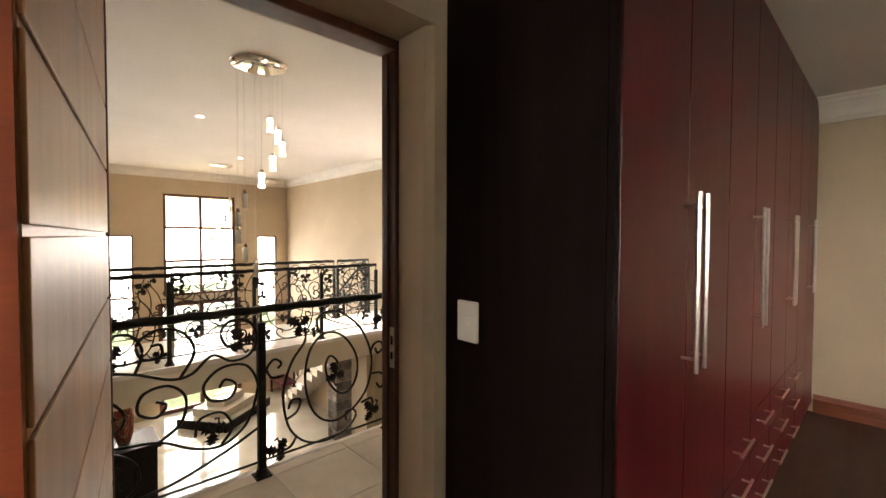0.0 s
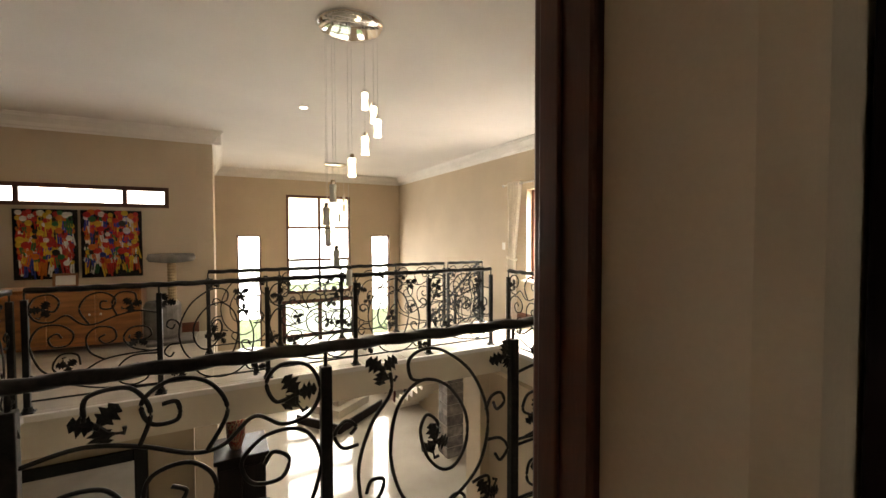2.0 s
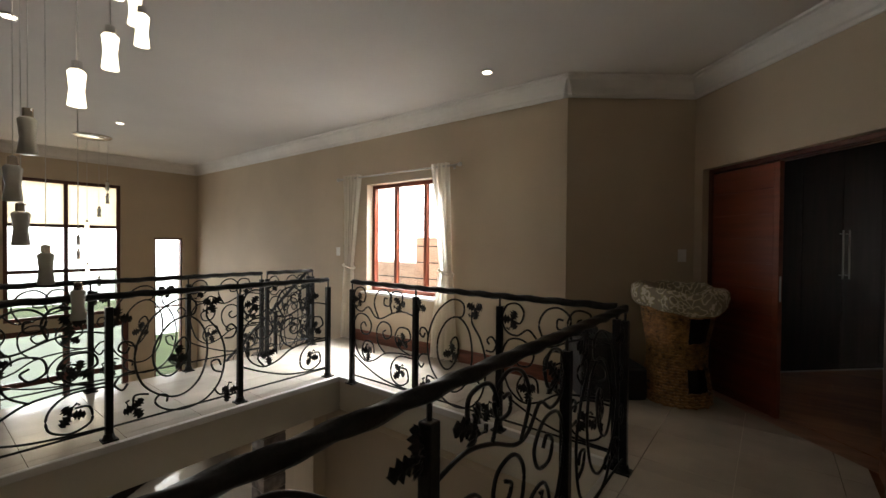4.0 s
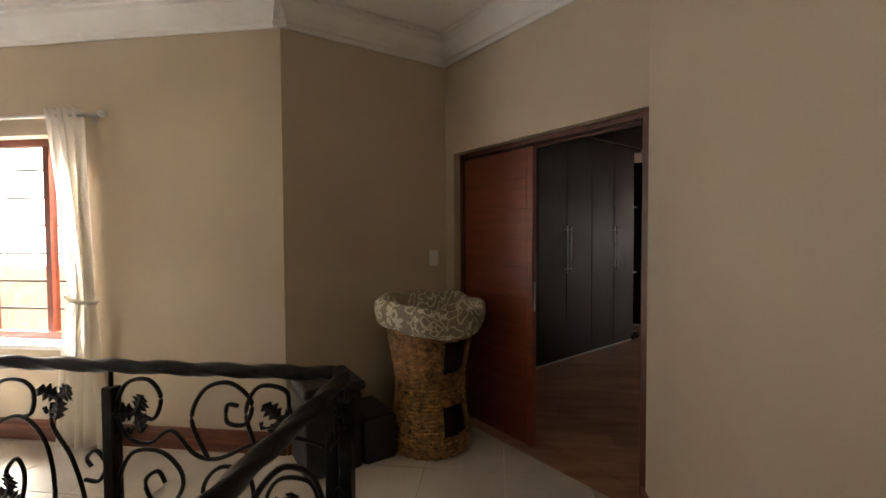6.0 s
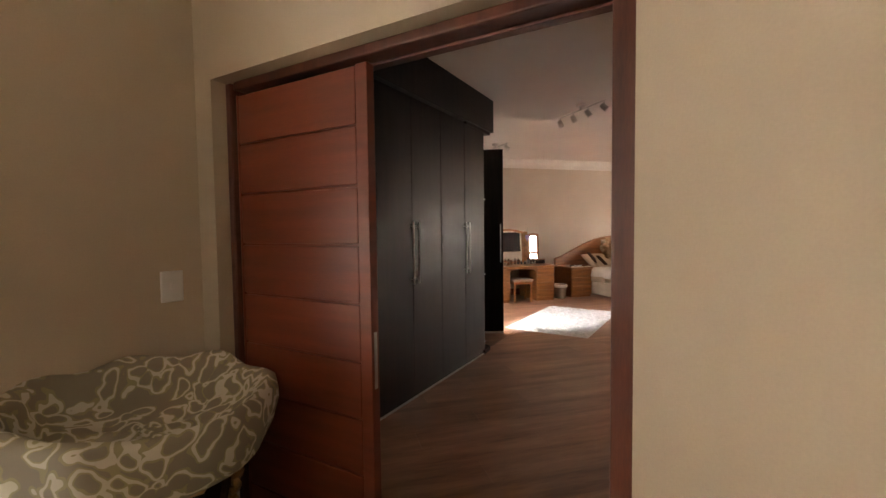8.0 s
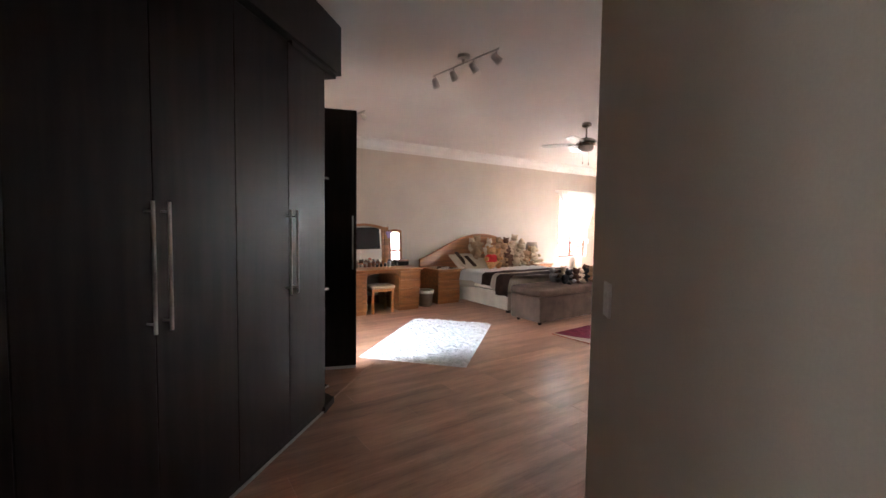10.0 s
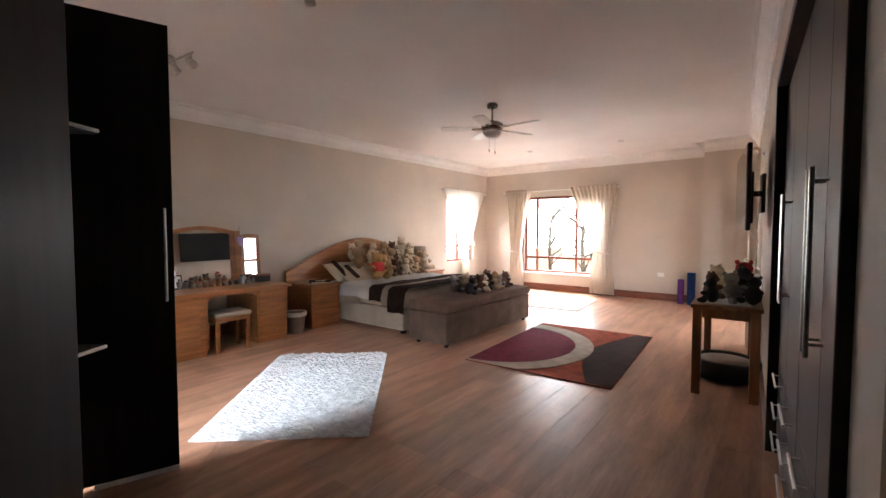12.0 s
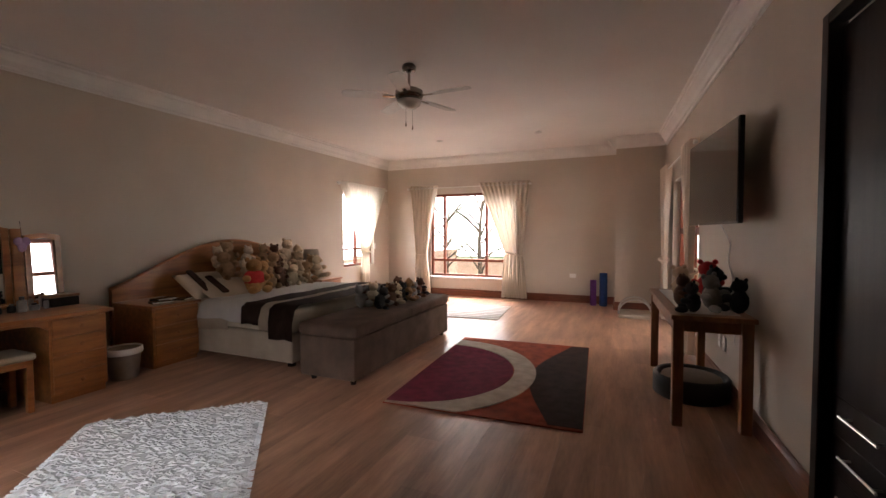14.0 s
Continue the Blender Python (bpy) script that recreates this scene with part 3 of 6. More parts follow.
def cupboard(name, m, widths, depth, z0, z1, ztop, mat, label, handles, drawers=()):
    """Unit with its front on y = 0, going back to y = depth. handles: one of 'l', 'r', '' for each door."""
    t = thing(name, label, "wardrobe", m)
    n = sum(widths)
    part("body", B((0, n, 0.022, depth, z0 * 0.5, ztop), bevel=0.002), mat, t)
    part("plinth", B((0.0, n, 0.03, 0.06, 0.0, z0)), mat, t)
    x = 0
    for i, w in enumerate(widths):
        zb = 0.62 if i in drawers else z0
        d = part("door", B((x + 0.002, x + w - 0.002, 0, 0.02, zb + 0.003, z1), bevel=0.0025), mat, t)
        if handles[i]:
            bar_handle(d, x + (0.04 if handles[i] == "l" else w - 0.04), *HZ)
        if i in drawers:
            for k in range(3):
                za = z0 + k * (0.62 - z0) / 3
                d = part("drawer", B((x + 0.002, x + w - 0.002, 0, 0.02, za + 0.003, za + (0.62 - z0) / 3 - 0.001), bevel=0.0025), mat, t)
                bar_handle(d, 0, za + 0.12, 0, horizontal=(x + w * 0.25, x + w * 0.75))
        x += w
    return t


HZ = (1.04, 1.575)
cupboard("wardrobe", pose(2.09, -0.02, 0, 0, 0, 90), [0.47, 0.47], 0.54, 0.08, 2.535, 2.552, M_RED, "tall mahogany wardrobe with steel bar handles", "rl")
cupboard("wardrobe", pose(2.09, 0.922, 0, 0, 0, 90), [0.45, 0.45], 0.54, 0.08, 2.535, 2.552, M_RED, "tall mahogany wardrobe with drawers below", "rl", (0, 1))
cupboard("wardrobe", pose(2.09, 1.824, 0, 0, 0, 90), [0.45, 0.45], 0.54, 0.08, 2.535, 2.552, M_RED, "tall mahogany wardrobe with drawers below", "rl", (0, 1))
cupboard("wardrobe", pose(2.09, 2.726, 0, 0, 0, 90), [0.45, 0.45], 0.54, 0.08, 2.535, 2.552, M_RED, "tall mahogany wardrobe against the end wall", "rl")
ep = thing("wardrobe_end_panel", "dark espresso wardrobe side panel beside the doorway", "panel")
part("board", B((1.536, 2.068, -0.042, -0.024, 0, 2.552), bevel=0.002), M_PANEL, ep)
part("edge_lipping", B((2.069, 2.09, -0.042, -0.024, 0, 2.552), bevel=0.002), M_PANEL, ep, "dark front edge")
HZ = (1.035, 1.575)
cupboard("wardrobe", D @ pose(4.46, 3.68, 0), [0.51] * 5, 0.6, 0.07, 2.64, 2.66, M_DARK, "espresso brown fitted wardrobe along the passage", ["", "r", "l", "r", "l"])
hz = thing("wardrobe_canopy", "espresso bulkhead box on top of the wardrobe", "wardrobe", D @ pose(4.42, 3.64, 0))
part("body", B((0, 2.8, 0, 0.64, 2.663, 3.05), bevel=0.006), M_DARK, hz)
part("soffit_trim", B((2.12, 2.76, 0.03, 0.6, 2.63, 2.662)), M_DARK, hz)
cs = thing("corner_shelf_unit", "espresso open shelf unit with an open door", "shelf", D @ pose(7.012, 3.68, 0))
part("back_panel", B((0.0, 0.02, 0.02, 0.6, 0.02, 2.63), (0.02, 0.86, 0.58, 0.6, 0.02, 2.63)), M_DARK, cs)
for z in (0.04, 0.92, 1.89):
    part("shelf", prism(bmesh.new(), [(0.02, 0.28), (0.2, 0.24), (0.45, 0.2), (0.45, 0.578), (0.02, 0.578)], z - 0.02, z + 0.005), M_DARK, cs)
    part("shelf_edge", tube(bmesh.new(), [(0.03, 0.273, z - 0.006), (0.2, 0.234, z - 0.006), (0.45, 0.192, z - 0.006)], 0.009, 5), M_PLAST, cs, "pale shelf edging")
part("plinth", prism(bmesh.new(), [(0.0, 0.0), (0.2, 0.02), (0.3, 0.2), (0.3, 0.56), (0.0, 0.56)], 0.0, 0.05), M_DARK, cs)
od = part("door", B((0, 0.45, -0.011, 0.011, 0.035, 2.62), bevel=0.003), M_DARK, cs, "open wardrobe door")
od.matrix_basis = frame_of((0.84, 0.575), (1.04, 0.17))[0]
bar_handle(od, 0.41, 1.03, 1.57, 0.0)
# white strip in the gap imitates the brightly lit floor behind the door
part("lit_gap_strip", B((0.05, 0.45, -0.009, 0.009, 0.005, 0.03)), M_PLAST, od, "pale strip standing in for lit floor under the door")
tagged(ob_of("plinth_strip", B((0.0, 2.55, -0.012, 0.0, 0.0, 0.014)), M_STEEL, m=D @ pose(4.46, 3.705, 0)), "thin metal strip along the wardrobe plinth", "trim", kind="structure")
HZ = (1.06, 1.63)
cupboard("wardrobe", tvp(5.41, -0.03, 0, 180), [0.575, 0.575], 0.55, 0.07, 2.32, 2.34, M_DARK, "espresso wardrobe with drawers set into the wall", "rl", (0, 1))
cupboard("wardrobe", tvp(4.257, -0.03, 0, 180), [0.575, 0.575], 0.55, 0.07, 2.32, 2.34, M_DARK, "espresso wardrobe with drawers set into the wall", "rl", (0, 1))
ws = thing("wardrobe_surround", "dark timber surround of the fitted wardrobe", "surround", tvp(0))
part("jamb", B((5.412, 5.475, -0.05, 0.025, 0, 2.4), bevel=0.004), M_DARK, ws)
part("jamb", B((3.045, 3.1, -0.05, 0.025, 0, 2.4), bevel=0.004), M_DARK, ws)
part("head", B((3.1, 5.412, -0.05, 0.025, 2.345, 2.4), bevel=0.004), M_DARK, ws)

# ---- balustrades ----
def vine(*pts, n=7):
    """Smooth curve through a few (x, z) points."""
    p = [Vector(q) for q in (pts[0], *pts, pts[-1])]
    out = []
    for a, b, c, d in zip(p, p[1:], p[2:], p[3:]):
        for i in range(n):
            t = i / n
            v = 0.5 * (2 * b + (c - a) * t + (2 * a - 5 * b + 4 * c - d) * t * t + (3 * b - a - 3 * c + d) * t ** 3)
            out.append((v.x, 0, v.y))
    return out + [(p[-1].x, 0, p[-1].y)]


# one large spiral with small curls, and a climbing vine of S curves
SCROLL_A = [vine((0.46, 0.78), (0.51, 0.8), (0.52, 0.88), (0.46, 0.92), (0.36, 0.9), (0.22, 0.77), (0.14, 0.55), (0.18, 0.33), (0.31, 0.2), (0.44, 0.18), (0.55, 0.28), (0.6, 0.48), (0.57, 0.68), (0.47, 0.78), (0.35, 0.74), (0.26, 0.6), (0.25, 0.46), (0.3, 0.36), (0.37, 0.35), (0.44, 0.43), (0.47, 0.55), (0.44, 0.62), (0.39, 0.57), (0.4, 0.49)),
            vine((0.6, 0.84), (0.6, 0.75), (0.68, 0.63), (0.73, 0.45), (0.7, 0.23), (0.6, 0.1), (0.46, 0.06), (0.33, 0.09), (0.26, 0.16), (0.28, 0.21), (0.33, 0.2), (0.33, 0.15)),
            vine((0.73, 0.56), (0.79, 0.56), (0.82, 0.62), (0.78, 0.67), (0.74, 0.64), (0.76, 0.61)), vine((0.15, 0.58), (0.12, 0.64), (0.07, 0.65), (0.05, 0.6), (0.09, 0.57), (0.11, 0.61)),
            vine((0.71, 0.28), (0.65, 0.31), (0.63, 0.38), (0.68, 0.39), (0.7, 0.34)), vine((0.14, 0.43), (0.07, 0.42), (0.03, 0.36), (0.07, 0.31), (0.1, 0.35)), vine((0.22, 0.24), (0.14, 0.25), (0.13, 0.16)), vine((0.65, 0.16), (0.69, 0.1), (0.76, 0.09))]
LEAF_A = [(0.4, 0.49), (0.63, 0.86), (0.05, 0.83), (0.14, 0.16), (0.76, 0.1)]
SCROLL_B = [vine((0.1, 0.82), (0.17, 0.8), (0.2, 0.88), (0.15, 0.94), (0.06, 0.92), (0.02, 0.82), (0.06, 0.73), (0.15, 0.71), (0.24, 0.76), (0.33, 0.68), (0.42, 0.67), (0.56, 0.73), (0.7, 0.76), (0.84, 0.73)),
            vine((0.38, 0.67), (0.32, 0.8), (0.37, 0.91), (0.47, 0.94), (0.55, 0.88), (0.53, 0.8), (0.46, 0.8), (0.46, 0.86), (0.5, 0.86)), vine((0.56, 0.73), (0.53, 0.84), (0.58, 0.93), (0.68, 0.92), (0.69, 0.84)),
            vine((0.04, 0.42), (0.02, 0.55), (0.08, 0.67), (0.2, 0.68), (0.28, 0.6), (0.25, 0.51), (0.16, 0.5), (0.13, 0.57), (0.18, 0.61), (0.21, 0.57)), vine((0.04, 0.42), (0.09, 0.31), (0.2, 0.24), (0.33, 0.27), (0.46, 0.35), (0.62, 0.38), (0.84, 0.39)),
            vine((0.48, 0.35), (0.38, 0.43), (0.36, 0.56), (0.43, 0.64), (0.53, 0.62), (0.55, 0.53), (0.48, 0.49), (0.44, 0.54), (0.48, 0.57)), vine((0.78, 0.39), (0.66, 0.43), (0.6, 0.52), (0.65, 0.61), (0.76, 0.61), (0.79, 0.53), (0.72, 0.49)),
            vine((0.2, 0.25), (0.15, 0.33), (0.2, 0.43), (0.3, 0.42), (0.32, 0.33)), vine((0.84, 0.36), (0.66, 0.36), (0.56, 0.27), (0.56, 0.15), (0.66, 0.1), (0.76, 0.15), (0.75, 0.25), (0.68, 0.26)), vine((0.02, 0.28), (0.18, 0.2), (0.4, 0.12), (0.6, 0.09), (0.84, 0.08))]
LEAF_B = [(0.1, 0.82), (0.66, 0.82), (0.7, 0.5), (0.24, 0.33), (0.66, 0.22)]


def leaf_mesh():
    """Sprig of three jagged cast leaves with a curled tip."""
    bm = bmesh.new()
    for a, r in ((78, 0.062), (-35, 0.058), (200, 0.06)):
        c, s = math.cos(radians(a)), math.sin(radians(a))

        def at(u, v, y):
            return bm.verts.new((c * u - s * v, y, s * u + c * v))
        edge = [(0.0, 0.004), (0.25, 0.014), (0.34, 0.026), (0.46, 0.013), (0.6, 0.03), (0.72, 0.012), (0.86, 0.02), (1.0, 0.0)]
        for side in (1, -1):
            for y, k in ((0.006, 1), (-0.006, -1)):
                rim, mid = [at(u * r, side * v, y * 0.3 - 0.014 * u * u) for u, v in edge], [at(u * r, 0, y - 0.014 * u * u) for u, v in edge]
                for i in range(len(edge) - 1):
                    bm.faces.new((rim[i], rim[i + 1], mid[i + 1], mid[i])[::side * k])
    tube(bm, [(0, 0, 0), (0.012, 0, -0.03), (0.004, 0, -0.06), (-0.012, 0, -0.055)], 0.006, 5)
    ball(bm, (0, 0, 0), 0.012, 1)
    return bm


SHARED = {}


def shared(key, make, smooth=True):
    if key not in SHARED:
        bm = make()
        me = bpy.data.meshes.new(key[0])
        bmesh.ops.recalc_face_normals(bm, faces=bm.faces)
        for f in bm.faces:
            f.smooth = smooth
        bm.to_mesh(me)
        bm.free()
        me.materials.append(M_IRON)
        SHARED[key] = me
    return SHARED[key]


def child(name, me, parent, m):
    ob = new(name, me)
    ob.parent = parent
    ob.matrix_basis = m
    return ob


def post_mesh():
    bm = B((-0.022, 0.022, -0.022, 0.022, 0.02, 0.93), bevel=0.005)
    tube(bm, [(0, 0, 0.93), (0, 0, 0.99)], 0.008, 6)
    B((-0.045, 0.045, -0.045, 0.045, 0.0, 0.012), bm=bm)
    lathe([(0.045, 0.012), (0.034, 0.03), (0.03, 0.05)], 10, bm)
    return bm


def balustrade(p0, p1, first=0, label="black wrought-iron balustrade with scrolls and a twisted handrail", drop=0.0, n=None):
    m, n_m = frame_of(p0, p1)
    t = thing("balustrade", label, "balustrade", m, group="wrought-iron balustrades")
    k = n or max(1, round(n_m / 0.85))
    w = n_m / k
    steps = int(n_m / 0.018)
    tw = part("handrail", tube(bmesh.new(), [(n_m * i / steps, 0, 1.005 - drop * i / steps) for i in range(steps + 1)], 0.026, 12, rfun=lambda i, a: 0.023 + 0.0045 * math.cos(3 * a + i * 0.55)), M_IRON, t, "twisted iron handrail", True)
    for i in range(k + 1):
        child("post", shared(("post", 0), post_mesh, False), t, pose(i * w, 0, -drop * i / k))
    for i in range(k):
        kind = (first + i) % 2
        sh = Matrix(((w / 0.85, 0, 0, i * w), (0, 1, 0, 0), (-drop / k / 0.85, 0, 1, 0.02 - drop * i / k), (0, 0, 0, 1)))
        for j, pts in enumerate(SCROLL_A if kind == 0 else SCROLL_B):
            # a slope shears the scroll, so it is built into its own mesh
            if drop:
                bm = tube(bmesh.new(), pts, 0.0078, 6)
                bmesh.ops.transform(bm, matrix=sh, verts=bm.verts)
                part("scroll", bm, M_IRON, t, smooth=True)
            else:
                child("scroll", shared(("scroll", kind, j), lambda: tube(bmesh.new(), pts, 0.0078, 6)), t, sh)
        for j, (x, z) in enumerate(LEAF_A if kind == 0 else LEAF_B):
            child("iron_leaf", shared(("iron_leaf", 0), leaf_mesh, False), t, pose((i + x / 0.85) * w, 0, z + 0.02 - drop * (i + x / 0.85) / k, 0, j * 47 + 20 * kind, 0) @ Matrix.Diagonal((1.3, 1.3, 1.3, 1)))
        a, c = i * w, (i + 1) * w
        part("bottom_bar", tube(bmesh.new(), [(a, 0, 0.09 - drop * i / k), (c, 0, 0.09 - drop * (i + 1) / k)], 0.008, 4), M_IRON, t)
    return t


balustrade((-0.045, 2.74), (-0.045, -1.92), 0, n=5)
balustrade((-2.6, 2.76), (-0.1, 2.76), 1, n=3)
balustrade((-2.96, -1.83), (-2.96, 2.74), 1, n=5)
balustrade((-0.1, -1.9), (-2.9, -1.9), 0, n=3)
balustrade((-4.25, -0.55), (-4.25, 2.73), 0, n=4)
balustrade((-4.25, 2.8), (-4.25, 3.45), 1, n=1)
st = balustrade((-4.35, 3.45), (-7.6, 3.45), 0, drop=2.3, n=4, label="sloping black wrought-iron stair balustrade")

# stairs and hall below
stairs = thing("staircase", "cream tiled stair flight beside the gallery wall", "staircase", pose(-4.3, 3.5, 0))
for i in range(16):
    part("step", B((-0.27 * (i + 1), -0.27 * i, 0, 0.55, -0.18 * (i + 2), -0.18 * (i + 1)), bevel=0.008), M_TILE, stairs)
landing = thing("stair_platform", "cream stepped platform with a dark timber edge in the hall", "platform", pose(-8.45, 2.12, ZG, 0, 0, 36) @ Matrix.Diagonal((0.66, 0.66, 1, 1)))
for i, (a, z) in enumerate(((0.95, 0.0), (0.65, 0.18), (0.35, 0.36))):
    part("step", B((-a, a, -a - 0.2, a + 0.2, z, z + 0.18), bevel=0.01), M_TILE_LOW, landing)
part("edge_board", B((0.955, 1.02, -1.2, 1.2, 0.0, 0.2), (-0.9, 1.02, -1.27, -1.205, 0.0, 0.2), bevel=0.006), M_DARK, landing, "dark timber edge board")
hall_wall = wall("wall_hall", (-4.6, -0.75), (-4.6, -4.0), ZG, -0.36, 0.15)
wall("wall_hall_side", (-3.6, 2.9), (1.1, 2.9), ZG, -0.36, 0.15)
sp = thing("stone_pillar", "slate-clad pillar in the hall below", "pillar", pose(-5.6, 3.6, ZG))
part("core", B((-0.17, 0.17, -0.17, 0.17, 0, 2.54)), M_GROUT, sp)
for k in range(12):
    for sx in (-0.182, 0.002):
        part("stone", B((sx, sx + 0.18, -0.185, 0.185, k * 0.21 + 0.005, k * 0.21 + 0.2), bevel=0.008), M_STONE, sp)
tagged(ob_of("hall_pillar", B((-3.35, -3.0, 2.6, 2.9, ZG, -0.36), bevel=0.01), M_WALL), "cream square pillar carrying the gallery", "pillar")
hm = thing("framed_mirror", "large mirror in a wide black frame on the hall wall", "mirror", pose(-4.58, -3.28, -2.64, 0, 0, 90))
part("mirror_frame", B((0, 0.14, -0.03, 0.02, 0, 1.5), (1.9, 2.04, -0.03, 0.02, 0, 1.5), (0.14, 1.9, -0.03, 0.02, 0, 0.14), (0.14, 1.9, -0.03, 0.02, 1.36, 1.5), bevel=0.012), M_BLACK, hm)
part("mirror_glass", B((0.14, 1.9, -0.012, 0.0, 0.14, 1.36)), M_MIRROR, hm)
hc = thing("hall_cabinet", "dark carved wooden cabinet in the hall", "cabinet", pose(-4.5, -0.21, ZG))
part("body", B((-0.3, 0.3, -0.28, 0.28, 0.08, 1.5), bevel=0.012), M_DARK, hc)
part("cornice_top", B((-0.34, 0.34, -0.32, 0.32, 1.5, 1.56), bevel=0.012), M_DARK, hc)
part("plinth", B((-0.32, 0.32, -0.3, 0.3, 0, 0.08), bevel=0.01), M_DARK, hc)
for a, c in ((-0.27, -0.005), (0.005, 0.27)):
    part("door", B((0.3, 0.32, a, c, 0.15, 1.42), bevel=0.008), M_DARK, hc)
urn = thing("ornament", "red patterned lidded jar on the hall cabinet", "ornament", pose(-4.45, -0.27, ZG + 1.56) @ Matrix.Diagonal((0.72, 0.72, 1.4, 1)))
part("jar", lathe([(0.09, 0), (0.15, 0.1), (0.17, 0.25), (0.12, 0.4), (0.08, 0.44)], 18), pattern("red_glazed_ceramic", (0.3, 0.03, 0.02), (0.5, 0.3, 0.18), (0.08, 0.05, 0.05), 20, 0.3), urn, smooth=True)
part("lid", lathe([(0.09, 0.44), (0.085, 0.48), (0.03, 0.53), (0.02, 0.56)], 18), M_DARK, urn, smooth=True)
rb = thing("red_bench", "low dark red wooden bench by the hall wall", "bench", pose(-8.9, 3.7, ZG))
part("seat", B((-0.45, 0.45, -0.2, 0.2, 0.36, 0.42), bevel=0.01), M_RED, rb)
for x in (-0.4, 0.36):
    for y in (-0.18, 0.13):
        part("leg", B((x, x + 0.05, y, y + 0.05, 0, 0.36), bevel=0.004), M_RED, rb)


# ---- gallery things ----
def pendant_cluster(m, drops, lit, label):
    t = thing("chandelier", label, "chandelier", m)
    part("canopy", lathe([(0.02, -0.055), (0.13, -0.05), (0.215, -0.035), (0.245, -0.015), (0.25, 0)], 36), M_CHROME, t, "oval polished chrome canopy", True)
    for i, (a, r, dz) in enumerate(drops):
        x, y = r * math.cos(radians(a)), r * math.sin(radians(a))
        part("wire", tube(bmesh.new(), [(x, y, -0.03), (x, y, -dz)], 0.0015, 4), M_STEEL, t)
        s = part("shade", lathe([(0.02, -dz - 0.13), (0.028, -dz - 0.128), (0.022, -dz - 0.07), (0.028, -dz - 0.01), (0.02, -dz)], 12, at=(x, y, 0)), M_FROST if i in lit else M_UNLIT, t, "lit frosted glass shade" if i in lit else "unlit frosted glass shade", True)
        part("cap", lathe([(0.016, -dz), (0.016, -dz + 0.03), (0.004, -dz + 0.035)], 10, at=(x, y, 0)), M_CHROME, s)
    return t


pendant_cluster(pose(-1.5, 0.47, ZC - 0.002), [(130, 0.19, 0.44), (105, 0.2, 0.56), (60, 0.2, 0.7), (13, 0.2, 0.86), (-15, 0.19, 1.02)] + [(300 - i * 32, 0.19, 1.2 + i * 0.16) for i in range(5)], set(range(5)), "chrome chandelier with a spiral of frosted glass pendants")
pendant_cluster(pose(-7.75, 1.88, ZC), [(100 - i * 45, 0.19, 0.7 + i * 0.22) for i in range(8)], {3, 6}, "chrome chandelier with glass pendants over the entrance")


def downlight(x, y, z, lit=True):
    t = thing("downlight", "recessed round ceiling downlight" + (", lit" if lit else ", unlit"), "downlight", pose(x, y, z), group="ceiling downlights")
    bm = bmesh.new()
    tube(bm, [(0.05 * math.cos(a), 0.05 * math.sin(a), -0.004) for a in [i * math.pi / 12 for i in range(24)]], 0.008, 6, closed=True)
    part("ring", bm, M_STEEL, t, smooth=True)
    part("lamp", lathe([(0.04, -0.012), (0.044, -0.004), (0.044, -0.001)], 16), M_SPOT if lit else M_UNLIT, t)
    if lit:
        d = bpy.data.lights.new("downlight_beam", "SPOT")
        d.energy, d.spot_size, d.spot_blend, d.color, d.shadow_soft_size = 3, radians(110), 0.8, (1.0, 0.82, 0.58), 0.04
        o = new("downlight_beam", d)
        o.matrix_world = pose(x, y, z - 0.03)


for x, y in ((-3.75, 0.52), (-1.5, 3.45), (-6.5, 1.9)):
    downlight(x, y, ZC)
downlight(9.9, 9.55, ZB, False)
downlight(9.95, 7.8, ZB, False)


def switch_plate(m, label="white plastic light switch plate", toggles=1):
    t = thing("light_switch", label, "light switch", m)
    part("plate", B((-0.041, 0.041, -0.011, 0.0, -0.062, 0.062), bevel=0.004), M_PLAST, t)
    for k in range(toggles):
        z = 0 if toggles == 1 else (k - 0.5) * 0.04
        part("toggle", B((-0.008, 0.008, -0.016, -0.009, z - 0.012, z + 0.012), bevel=0.002), M_PLAST, t)
    return t


switch_plate(pose(1.64, -0.043, 1.184))
switch_plate(pose(-4.47, 4.058, 1.255))
sx, sy = CORNER[0] - 0.12 * 0.777, CORNER[1] - 0.12 * 0.629
switch_plate(pose(sx, sy, 1.29, 0, 0, 39) @ pose(0, -0.002, 0))
switch_plate(pose(2.632, 5.281, 1.235, 0, 0, 227.5) @ pose(0, -0.003, 0), "grey-white double switch plate by the bedroom door", 2)
for x, z in ((7.15, 0.42), (7.3, 0.42)):
    switch_plate(tvp(x, 0.002, z, 180), "white plastic wall socket under the television")
switch_plate(pose(11.548, 7.4, 0.53, 0, 90, -90), "white plastic wall socket above the skirting")
switch_plate(pose(10.94, 11.598, 1.1), "small dark curtain tie-back hook plate")


